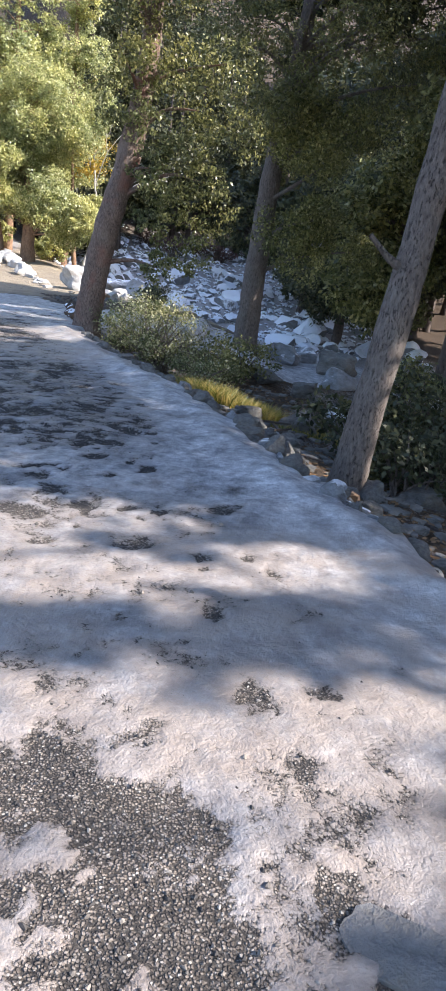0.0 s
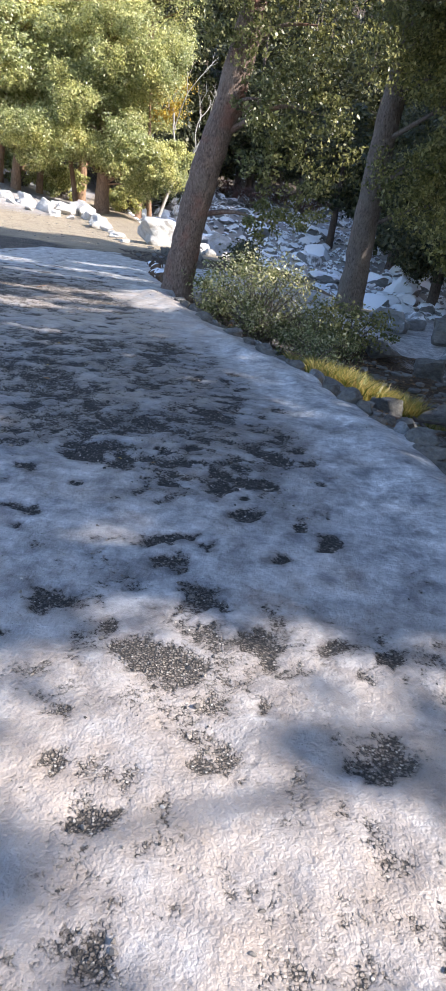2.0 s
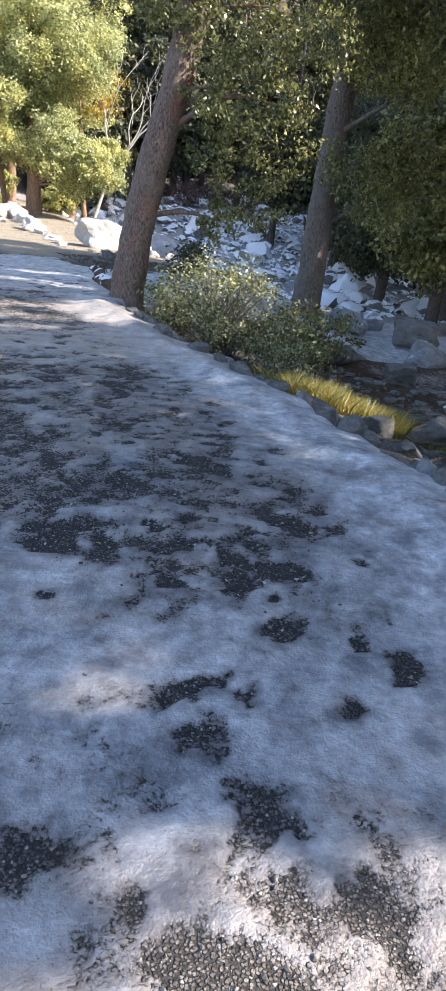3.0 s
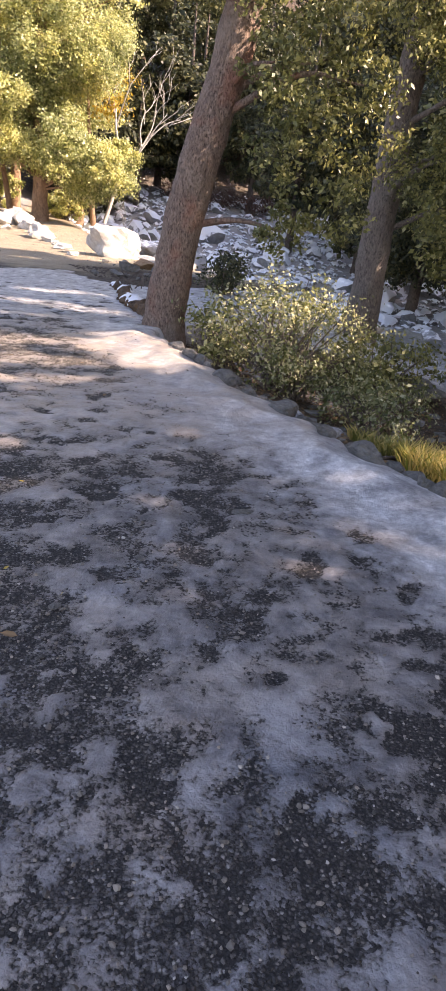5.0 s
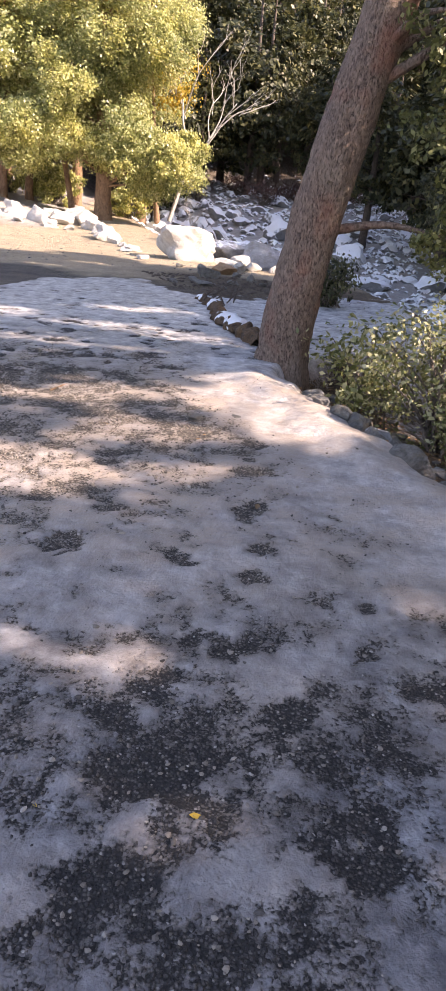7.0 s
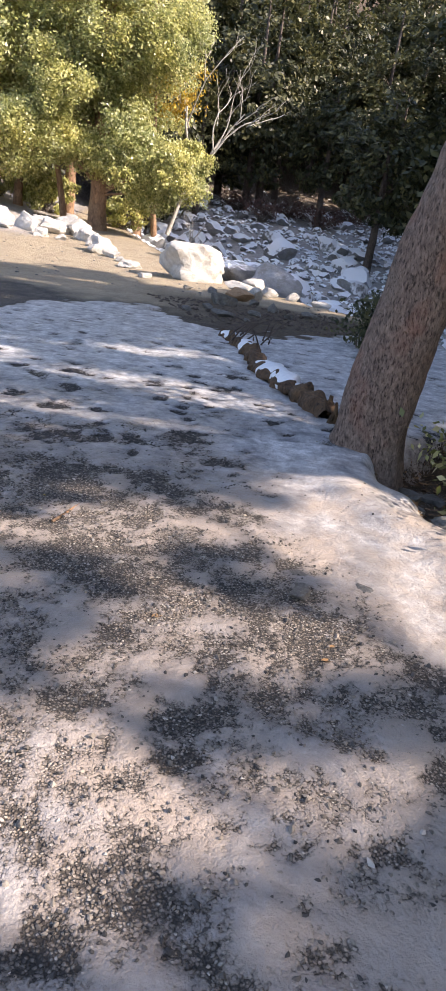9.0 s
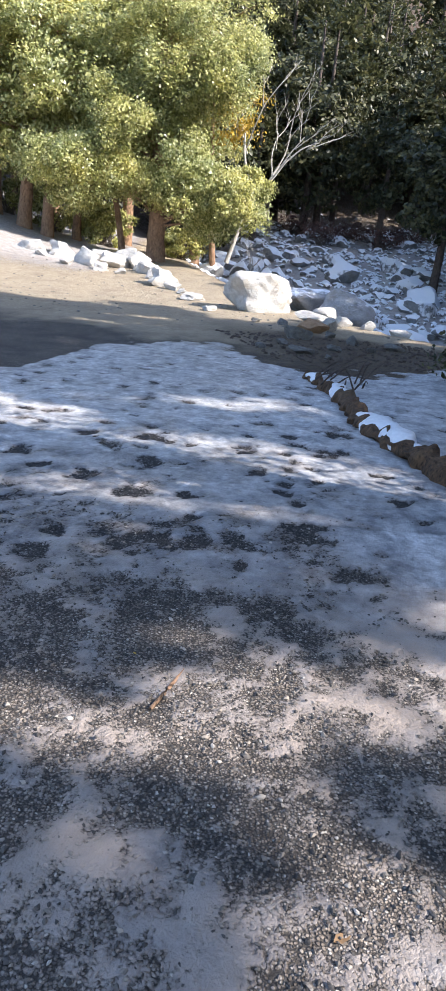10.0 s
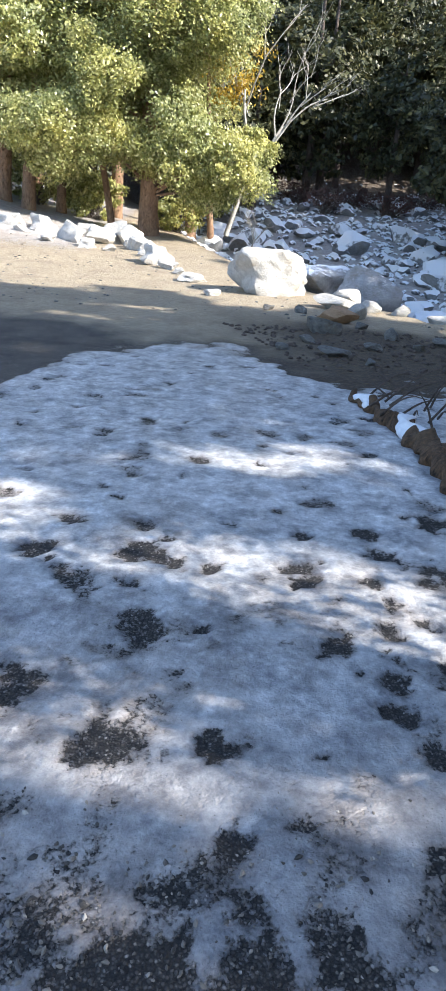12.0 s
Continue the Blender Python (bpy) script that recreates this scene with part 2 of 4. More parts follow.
def snow_material():
    m = Nodes("snow")
    n = m.noise(18, 6, 0.65)
    m.bump(m.math("ADD", n, m.noise(4, 3, 0.5)), 0.5, 0.03)
    return m.done(m.ramp(n, (0.3, (0.74, 0.76, 0.8)), (0.6, (0.86, 0.87, 0.9))), 0.6)


def chip_material():
    m = Nodes("gravel_chips")
    r = m.geo.outputs["Random Per Island"]
    c = m.ramp(r, (0.0, (0.03, 0.028, 0.028)), (0.4, (0.09, 0.08, 0.073)), (0.75, (0.2, 0.175, 0.15)), (0.94, (0.29, 0.25, 0.21)), (1.0, (0.46, 0.43, 0.39)))
    return m.done(c, 0.75)


SLAB = rock_material("worn_road_slab", 0.0, (1.0, 0.95, 0.9), 0.1, 0.32)
SNOW = snow_material()
CHIP = chip_material()
rng = np.random.default_rng(7)


# ---- mesh helpers ----
def smooth(a, b, x):
    t = np.clip((x - a) / (b - a), 0, 1)
    return t * t * (3 - 2 * t)


def from_arrays(name, verts, faces, mat, shade=True):
    """A mesh out of an (n, 3) array and an (m, k) array of corners."""
    me = bpy.data.meshes.new(name)
    verts, faces = np.asarray(verts, np.float32), np.asarray(faces, np.int32)
    k = faces.shape[1]
    me.vertices.add(len(verts))
    me.vertices.foreach_set("co", verts.ravel())
    me.loops.add(faces.size)
    me.loops.foreach_set("vertex_index", faces.ravel())
    me.polygons.add(len(faces))
    me.polygons.foreach_set("loop_start", np.arange(len(faces), dtype=np.int32) * k)
    me.polygons.foreach_set("loop_total", np.full(len(faces), k, np.int32))
    me.polygons.foreach_set("use_smooth", np.full(len(faces), shade))
    me.update(calc_edges=True)
    me.validate()
    me.materials.append(mat)
    return me


def thing(name, at, label, category, group="", kind=""):
    ob = new(name)
    ob.empty_display_size = 0.2
    ob.location = at
    return tagged(ob, label, category, group, kind)


def child(name, me, parent, label=""):
    ob = new(name, me)
    ob.parent = parent
    if label:
        ob["label"] = label
    return ob


def curve_points(pts, n):
    """n points along a smooth line through pts."""
    p = np.asarray(pts, float)
    if len(p) == 2:
        return p[0] + (p[1] - p[0]) * np.linspace(0, 1, n)[:, None]
    ext = np.vstack([2 * p[0] - p[1], p, 2 * p[-1] - p[-2]])
    out = []
    for u in np.linspace(0, len(p) - 1 - 1e-6, n):
        i = int(u)
        f = u - i
        a, b, c, d = ext[i:i + 4]
        out.append(0.5 * (2 * b + (c - a) * f + (2 * a - 5 * b + 4 * c - d) * f * f + (3 * b - a - 3 * c + d) * f ** 3))
    return np.array(out)


def tube(pts, radii, sides, rings, lump=0.0, seed=0, flare=0.0):
    """Verts and faces of a tapering limb with an uneven surface."""
    line = curve_points(pts, rings)
    rad = np.interp(np.linspace(0, 1, rings), np.linspace(0, 1, len(radii)), radii)
    tan = np.gradient(line, axis=0)
    tan /= np.linalg.norm(tan, axis=1)[:, None] + 1e-9
    verts = []
    for i in range(rings):
        t = tan[i]
        ref = np.array([0, 1.0, 0]) if abs(t[1]) < 0.9 else np.array([1.0, 0, 0])
        u = np.cross(t, ref)
        u /= np.linalg.norm(u)
        v = np.cross(t, u)
        for k in range(sides):
            a = 2 * math.pi * k / sides
            d = u * math.cos(a) + v * math.sin(a)
            r = rad[i]
            if flare:
                h = np.linalg.norm(line[i] - line[0])
                r *= 1 + flare * math.exp(-h / 0.28) * (0.75 + 0.5 * math.sin(3 * a + seed) + 0.3 * math.sin(7 * a))
            if lump:
                q = line[i] + d * r
                r *= 1 + lump * noise.noise(Vector((q[0] * 5 + seed, q[1] * 5, q[2] * 2.2))) + lump * 0.6 * noise.noise(Vector((q[0] * 17 + seed, q[1] * 17, q[2] * 8)))
            verts.append(line[i] + d * r)
    faces = [(i * sides + k, i * sides + (k + 1) % sides, (i + 1) * sides + (k + 1) % sides, (i + 1) * sides + k)
             for i in range(rings - 1) for k in range(sides)]
    return np.array(verts), np.array(faces)


def merged(parts):
    vs, fs, o = [], [], 0
    for v, f in parts:
        vs.append(v)
        fs.append(np.asarray(f) + o)
        o += len(v)
    return np.vstack(vs), np.vstack(fs)


def leaf_quads(centres, size, spread=0.35, slim=0.55):
    """Small folded leaves at the centres: rhombs with random turns."""
    n = len(centres)
    out = centres - centres.mean(0)
    out /= np.linalg.norm(out, axis=1)[:, None] + 1e-6
    face = rng.normal(size=(n, 3)) * 0.62 + out * 0.55 + np.array([0.3, -0.4, 0.5])
    face /= np.linalg.norm(face, axis=1)[:, None]
    a = np.cross(face, rng.normal(size=(n, 3)))
    a /= np.linalg.norm(a, axis=1)[:, None]
    b = np.cross(face, a)
    s = size * (1 + spread * rng.normal(size=(n, 1))).clip(0.4, 1.9)
    v = np.empty((n, 4, 3))
    v[:, 0], v[:, 2] = centres - a * s * 0.5, centres + a * s * 0.5
    v[:, 1], v[:, 3] = centres + b * s * slim * 0.5 + a * s * 0.08, centres - b * s * slim * 0.5 + a * s * 0.08
    return v.reshape(-1, 3), np.arange(n * 4).reshape(n, 4)


def sprays(clumps, per, twigs, tight=0.16, shell=0.55):
    """Leaf places: each clump (centre, radii) holds twigs near its skin, and leaves crowd round the twigs."""
    out = []
    for c, r in clumps:
        c, r = np.array(c, float), np.array(r, float)
        d = rng.normal(size=(twigs, 3))
        d /= np.linalg.norm(d, axis=1)[:, None]
        at = c + d * r * (shell + (1 - shell) * rng.random((twigs, 1)) ** 0.6) * (0.85 + 0.3 * rng.random((twigs, 1)))
        k = rng.integers(0, twigs, per)
        out.append(at[k] + rng.normal(size=(per, 3)) * r.mean() * tight * np.array([1, 1, 0.7]))
    return np.vstack(out)


# ---- ground: one sheet with road, bank, creek bed and hillside ----
EDGE_Y = np.array([-60, -4, 3.2, 4.5, 5.5, 7.0, 8.45, 9.9, 10.6, 11.5, 12.5, 13.5, 14.3, 15.2])
EDGE_X = np.array([14, 3.9, 2.5, 2.14, 1.95, 1.73, 1.42, 0.98, 0.74, 0.45, 0.2, -0.05, -0.2, -0.1])


def edge_x(y):
    """The road's edge towards the creek, then the lip of the flat ground past the leaning tree."""
    x = np.interp(y, EDGE_Y, EDGE_X)
    far = np.interp(y, [15.2, 16.5, 19, 22, 24.5, 26.5, 29.5, 33, 40, 50, 200], [0.1, 2.2, 3.0, 3.4, 3.4, 2.0, 0.8, -0.6, -2.4, -4.0, -30])
    return np.where(y < 15.2, x, far)


def wave(x, y, f, seed):
    """Smooth noise from sines, for arrays."""
    s = np.zeros_like(x)
    for k in range(6):
        a = seed * 1.7 + k * 2.4
        ff = f * (0.7 + 0.23 * k)
        s += np.sin(x * ff * math.cos(a) + y * ff * math.sin(a) + a * 5.1 + 0.8 * np.sin(y * ff * 0.6 + a)) / 6
    return s


def height(x, y):
    x, y = np.asarray(x, float), np.asarray(y, float)
    d = x - edge_x(y) - 0.16 * wave(x, y, 4.0, 1) - 0.07 * wave(x, y, 11.0, 2)
    near = 1 - smooth(20, 30, y)
    drop = -0.32 * smooth(0.0, 0.35, d) - 0.55 * smooth(0.3, 3.2, d) - 0.75 * smooth(4.0, 10.0, d)
    lip = -1.0 * smooth(0.0, 3.0, d) - 0.6 * smooth(3.0, 7.0, d)
    bed = drop * near + lip * (1 - near)
    rise = 0.125 * np.maximum(0, y - 34) * smooth(0, 8, d) + 0.05 * np.maximum(0, y - 45) * smooth(0, 8, d)
    hill = 0.42 * np.maximum(0, y - 66) + 0.30 * np.maximum(0, x - 17 - 0.12 * np.maximum(0, y))
    hill = np.minimum(hill, 45)
    left = (0.055 * np.maximum(0, y - 31) + 0.14 * np.maximum(0, -5.0 - x) * smooth(30, 42, y)) * (1 - smooth(-1, 4, d))
    left = np.minimum(left, 6) + 0.12 * np.maximum(0, -9 - x)
    berm = 0.05 * np.exp(-((d + 0.28) / 0.2) ** 2) * (1 - smooth(14.2, 15.0, y)) * (1 + 0.6 * wave(x, y, 3.1, 21))
    bumps = berm + 0.012 * wave(x, y, 3.0, 3) + 0.006 * wave(x, y, 13.0, 4) * (1 - smooth(4, 20, np.abs(x) - 4))
    rough = smooth(0.2, 2.0, d) * (0.10 * wave(x, y, 1.7, 5) + 0.05 * wave(x, y, 5.0, 6))
    return bed + rise + hill + left + bumps + rough


def zg(x, y):
    return float(height(np.array([x]), np.array([y]))[0])


def axis(lo, a, b, hi, fine, grow=1.16):
    core = np.arange(a, b, fine)
    out, step = [b], fine
    while out[-1] < hi:
        step *= grow
        out.append(out[-1] + step)
    back, step = [a - fine], fine
    while back[-1] > lo:
        step *= grow
        back.append(back[-1] - step)
    return np.array(back[::-1] + list(core) + out)


# bare patches trodden or melted through the ice: x, y, radius
BARE = [(0.27, 1.42, 0.15), (0.38, 1.35, 0.14), (0.59, 1.24, 0.15), (0.73, 1.17, 0.09), (0.5, 0.89, 0.2), (0.66, 0.79, 0.2),
        (1.16, 0.8, 0.13), (1.03, 1.82, 0.08), (1.1, 1.45, 0.06), (-1.24, 16.77, 0.1), (-1.32, 16.29, 0.08), (-1.39, 16.07, 0.06),
        (-1.44, 15.9, 0.06), (-1.45, 15.74, 0.07), (-1.0, 16.6, 0.16), (-1.64, 15.95, 0.08), (-1.42, 15.38, 0.07), (-2.38, 16.67, 0.13),
        (-1.86, 14.72, 0.12), (-2.06, 14.68, 0.12), (-2.31, 14.69, 0.12), (-2.6, 14.76, 0.1), (0.39, 5.05, 0.12), (-0.06, 4.64, 0.09),
        (0.14, 4.63, 0.09), (0.05, 5.71, 0.13), (0.41, 5.75, 0.13), (0.76, 4.76, 0.09), (0.25, 6.86, 0.18), (0.53, 5.45, 0.08),
]
BARE += [(1.26, 5.36, 0.05), (0.51, 4.54, 0.07), (-0.05, 3.73, 0.15), (-0.5, 5.82, 0.13), (-0.5, 4.04, 0.11), (0.0, 4.43, 0.11)]


TABLE = np.random.default_rng(77).random((256, 256))


def cloud(x, y, f, seed=0):
    """Smooth lattice noise, 0 to 1, for arrays."""
    u, v = x * f + 37.7 * seed, y * f + 91.3 * seed
    i, j = np.floor(u).astype(int), np.floor(v).astype(int)
    a, b = u - i, v - j
    a, b = a * a * (3 - 2 * a), b * b * (3 - 2 * b)
    i0, i1, j0, j1 = i % 256, (i + 1) % 256, j % 256, (j + 1) % 256
    return (TABLE[i0, j0] * (1 - a) + TABLE[i1, j0] * a) * (1 - b) + (TABLE[i0, j1] * (1 - a) + TABLE[i1, j1] * a) * b


def clouds(x, y, f, octaves=4, seed=0, fall=0.55):
    total, weight, w = np.zeros_like(x), 0.0, 1.0
    for k in range(octaves):
        total += w * cloud(x + 0.37 * k, y, f * 2.05 ** k, seed + k)
        weight += w
        w *= fall
    return total / weight


# how much of the road the ice still covers, along the walk
ROAD_Y = [-5, 1.6, 2.5, 4.5, 5.6, 6.4, 7.4, 8.4, 9.6, 10.4, 11.4, 12.0, 12.8, 13.8, 14.6, 15.2, 16.2, 18, 40]
ROAD_ICE = [0.66, 0.66, 0.64, 0.72, 0.62, 0.44, 0.40, 0.36, 0.42, 0.58, 0.50, 0.42, 0.36, 0.41, 0.52, 0.64, 0.80, 0.92, 0.94]


def trodden(X, Y, xs, ys):
    """Footprints and melt holes: about one to every third of a metre, ragged and uneven."""
    hole = np.zeros_like(X)
    r = random.Random(41)
    spots = [(bx, by, br * (0.85 if by > 14 else 0.8 if by > 3 else 1.15)) for bx, by, br in BARE]
    y = 1.9
    while y < 21.5:
        x = -4.4
        while x < 2.6:
            if r.random() < (0.26 if y < 3.4 else 0.62 if y < 17 else 0.5) * (0.35 + 1.3 * float(cloud(np.array([x]), np.array([y]), 0.8, 31)[0])):
                spots.append((x + r.uniform(-0.17, 0.17), y + r.uniform(-0.15, 0.15), r.choice((0.035, 0.045, 0.055, 0.07, 0.1))))
            x += 0.38
        y += 0.33
    for bx, by, br in spots:
        w = br * 2.6
        i0, i1 = np.searchsorted(xs, (bx - w, bx + w))
        j0, j1 = np.searchsorted(ys, (by - w, by + w))
        if i1 - i0 < 2 or j1 - j0 < 2:
            continue
        sx, sy = X[j0:j1, i0:i1], Y[j0:j1, i0:i1]
        a, stretch = r.uniform(0, 3.14), r.uniform(1.0, 1.9)
        u = (sx - bx) * math.cos(a) + (sy - by) * math.sin(a)
        v = (sy - by) * math.cos(a) - (sx - bx) * math.sin(a)
        rr = np.hypot(u / math.sqrt(stretch), v * math.sqrt(stretch)) / br + 2.6 * (clouds(sx, sy, 11.0, 4, 5, 0.7) - 0.5)
        hole[j0:j1, i0:i1] = np.maximum(hole[j0:j1, i0:i1], (1 - smooth(0.7, 1.35, rr)) * r.uniform(0.7, 1.0))
    return hole


ICE = {}


def build_ground():
    xs = axis(-160, -4.2, 3.0, 160, 0.034, 1.13)
    ys = axis(-60, -0.4, 21.5, 240, 0.034, 1.13)
    X, Y = np.meshgrid(xs, ys)
    x, y = X.ravel(), Y.ravel()
    d = x - edge_x(y)
    ncol = len(xs)
    i = np.arange(len(ys) - 1)[:, None] * ncol + np.arange(ncol - 1)[None, :]
    i = i.ravel()
    faces = np.stack([i, i + 1, i + ncol + 1, i + ncol], 1)
    road = np.interp(y, ROAD_Y, ROAD_ICE)
    strip = smooth(-1.3, -0.55, d) * (y < 15)
    road = road + (0.97 - road) * strip * 0.88
    pattern = 0.42 * (clouds(x, y, 1.9, 3, 2) - 0.5) + 0.75 * (clouds(x, y, 7.0, 4, 9, 0.8) - 0.5)
    road = road + pattern * 1.6 * (1 - 0.25 * strip) * (1 - 0.35 * smooth(15.5, 17, y))
    road = np.clip(road, 0, 1)
    hole = trodden(X, Y, xs, ys).ravel() * (1 - 0.72 * strip) * (1 - 0.25 * smooth(16, 19, y))
    road = road * (1 - 0.92 * hole)
    wob = 0.35 * wave(x, y, 2.2, 8) + 0.15 * wave(x, y, 7.0, 9)
    far_edge = np.interp(x, [-6, -4.2, -3.8, -2.6, -1.7, -1.2, -0.6, 0.3, 1.6, 3.5], [17.5, 19.4, 20.7, 22.4, 22.2, 21.2, 20.2, 20.6, 21.6, 22.0])
    wob = wob * 1.5 + 0.5 * wave(x, y, 5.0, 15) + 0.35 * wave(x, y, 12.0, 16)
    past = smooth(-0.2, 0.25, y - far_edge - wob)
    cover = road * (1 - past) + 0.02 * past
    bank = smooth(0.05, 0.4, d) * (y < 16.3)
    cover = cover * (1 - bank) + bank * np.clip(0.18 + 1.5 * (clouds(x, y, 0.9, 4, 12) - 0.5), 0, 1)
    creek = smooth(0.0, 1.6, d) * smooth(23, 27, y)
    cover = cover * (1 - creek) + (0.72 + 0.5 * (clouds(x, y, 0.8, 3, 14) - 0.5)) * creek
    patch = smooth(33, 38, y) * smooth(-4.8, -6.5, x)
    cover = np.maximum(cover, 0.8 * patch)
    woods = np.maximum(smooth(62, 68, y), smooth(14, 18, x))
    cover = cover * (1 - woods) + 0.1 * woods
    soil = np.maximum(np.maximum(bank, woods), creek * 0.3)
    soil = np.maximum(soil, past * smooth(-2.6, -0.3, x + 0.6 * wob) * (1 - smooth(24.4, 26.0, y + 0.35 * x + wob)) * 0.9)
    grav = past * smooth(-0.8, 0.9, y + 0.5 * x - 21.6 - 1.2 * wob) * (1 - woods)
    grit = np.maximum(np.maximum(smooth(8.8, 11.0, y) - smooth(13.6, 14.8, y), 0.9 * (1 - smooth(3.2, 4.4, y))), 0.75 * past) * (1 - bank)
    snow = np.interp(y, [-5, 2.4, 4.0, 5.4, 6.4, 8.8, 10.0, 11.4, 12.4, 14.4, 15.6, 17.0], [0.52, 0.44, 0.66, 0.66, 0.26, 0.2, 0.5, 0.46, 0.2, 0.34, 0.72, 0.98])
    snow = snow + (1 - snow) * np.maximum(strip * 0.95, np.maximum(bank, smooth(24, 28, y)))
    z = height(x, y) + 0.016 * smooth(0.15, 0.7, cover) * (1 - bank) * (1 - smooth(22, 24, y))
    me = from_arrays("ground", np.stack([x, y, z], 1), faces, GROUND)
    for name, val in (("cover", cover), ("soil", soil), ("grav", grav), ("grit", grit), ("snow", snow)):
        at = me.attributes.new(name, "FLOAT", "POINT")
        at.data.foreach_set("value", np.clip(val, 0, 1).astype(np.float32))
    ICE.update(xs=xs, ys=ys, cover=cover.reshape(X.shape), z=z.reshape(X.shape))
    return tagged(new("ground", me), "icy asphalt path, gravel flat and stony creek bank", "ground", kind="structure")


build_ground()


# ---- rocks ----
def rock_mesh(name, mat, seed, detail=3, cuts=11, rough=0.08, flat=0.5):
    """A boulder: a ball cut by random planes, then worn."""
    bm = bmesh.new()
    bmesh.ops.create_icosphere(bm, subdivisions=detail, radius=1.0)
    r = random.Random(seed)
    planes = []
    for _ in range(cuts):
        n = Vector((r.gauss(0, 1), r.gauss(0, 1), r.gauss(0, 0.8))).normalized()
        planes.append((n, r.uniform(flat, flat + 0.34)))
    for v in bm.verts:
        p = v.co.copy()
        for n, k in planes:
            over = p.dot(n) - k
            if over > 0:
                p -= n * over * 0.96
        p *= 1 + rough * noise.noise(p * 1.6 + Vector((seed, 0, 0))) * 2 + rough * 0.5 * noise.noise(p * 5 + Vector((0, seed, 0)))
        v.co = p
    me = bpy.data.meshes.new(name)
    bm.to_mesh(me)
    bm.free()
    me.polygons.foreach_set("use_smooth", [True] * len(me.polygons))
    me.set_sharp_from_angle(angle=radians(24))
    me.materials.append(mat)
    return me


ROCKS = {}


def rock(name, x, y, size, label, mat=ROCK_GREY, variant=0, turn=0.0, detail=3, sink=0.3, z=None, group="", category="rock"):
    key = (mat.name, variant, detail)
    if key not in ROCKS:
        ROCKS[key] = rock_mesh("rock", mat, variant * 13 + 5, detail, 16 if detail > 3 else 14, 0.13 if detail > 3 else 0.07, 0.62 if detail > 4 else 0.48)
    ob = new(name, ROCKS[key])
    zz = zg(x, y) if z is None else z
    ob.matrix_basis = Matrix.LocRotScale((x, y, zz + size[2] * (1 - 2 * sink)), Euler((0.15 * math.sin(variant + turn), 0.12 * math.cos(turn), turn)), size)
    return tagged(ob, label, category, group)


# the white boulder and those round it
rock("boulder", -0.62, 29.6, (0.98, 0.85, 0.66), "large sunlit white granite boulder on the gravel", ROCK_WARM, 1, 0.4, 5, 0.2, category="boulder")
rock("boulder", 1.0, 31.6, (1.0, 0.9, 0.78), "large grey granite boulder in shade behind the white one", ROCK_SHADE_BLUE, 2, 1.2, 4, 0.28, category="boulder")
rock("boulder", 1.65, 30.2, (1.0, 0.8, 0.6), "rounded grey boulder at the lip of the creek", ROCK_SHADE_BLUE, 3, 0.2, 4, 0.25, category="boulder")
for k, (x, y, sx, sz, v) in enumerate([(-2.3, 31.0, 0.62, 0.26, 0), (-3.3, 34.0, 0.8, 0.5, 4), (-4.6, 38.5, 0.85, 0.6, 5), (-4.0, 36.8, 0.6, 0.5, 2),
                                       (-5.4, 38.0, 1.1, 0.55, 1), (-6.3, 37.5, 0.9, 0.5, 3), (-5.6, 36.2, 0.5, 0.3, 0), (-7.4, 38.5, 0.8, 0.42, 4),
                                       (-3.0, 33.0, 0.4, 0.25, 1), (-4.9, 36.0, 0.35, 0.22, 5), (-1.9, 28.4, 0.3, 0.14, 2), (-8.4, 38.4, 0.7, 0.4, 0), (-3.8, 35.4, 0.45, 0.3, 3), (-6.8, 36.4, 0.4, 0.25, 2), (-5.0, 39.6, 0.7, 0.5, 6), (-4.4, 37.4, 0.4, 0.3, 1), (-2.7, 32.2, 0.25, 0.15, 4), (-7.9, 37.4, 0.35, 0.2, 5), (-6.0, 39.2, 0.6, 0.45, 2)]):
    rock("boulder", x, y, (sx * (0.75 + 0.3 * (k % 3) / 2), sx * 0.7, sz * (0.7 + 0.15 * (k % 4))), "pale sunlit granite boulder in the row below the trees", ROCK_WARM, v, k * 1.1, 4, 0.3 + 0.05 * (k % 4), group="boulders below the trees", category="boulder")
for k, (x, y, sx, sz, v) in enumerate([(0.55, 27.5, 0.5, 0.22, 2), (1.2, 27.3, 0.34, 0.18, 4), (1.7, 27.0, 0.28, 0.16, 5), (2.3, 26.4, 0.3, 0.14, 1),
                                       (0.95, 28.2, 0.45, 0.25, 3)]):
    rock("rock", x, y, (sx, sx * 0.7, sz), "pale sunlit rock on the gravel's edge", ROCK_WARM, v, k * 0.9, 3, 0.3, group="rocks on the gravel's edge")
for k, (x, y, sx, sz, v) in enumerate([(-0.3, 24.3, 0.34, 0.2, 1), (0.7, 24.0, 0.22, 0.13, 3), (0.45, 24.9, 0.16, 0.1, 0), (-0.65, 23.4, 0.2, 0.08, 5),
                                       (-0.45, 22.4, 0.26, 0.1, 2), (0.2, 23.0, 0.18, 0.08, 4), (-0.9, 26.7, 0.16, 0.09, 0), (-0.3, 26.5, 0.2, 0.1, 3),
                                       (0.9, 23.2, 0.16, 0.08, 1), (-1.1, 22.6, 0.14, 0.06, 3), (-0.1, 21.9, 0.12, 0.06, 1), (1.4, 23.6, 0.2, 0.1, 2)]):
    rock("rock", x, y, (sx, sx * 0.75, sz), "grey stone among leaf litter beside the path", ROCK_GREY, v, k * 1.7, 3, 0.3, group="stones in the litter")
rock("flat_stone", 0.15, 25.5, (0.44, 0.28, 0.15), "flat orange-brown stone block on the gravel", ROCK_BROWN, 6, -0.3, 3, 0.1)
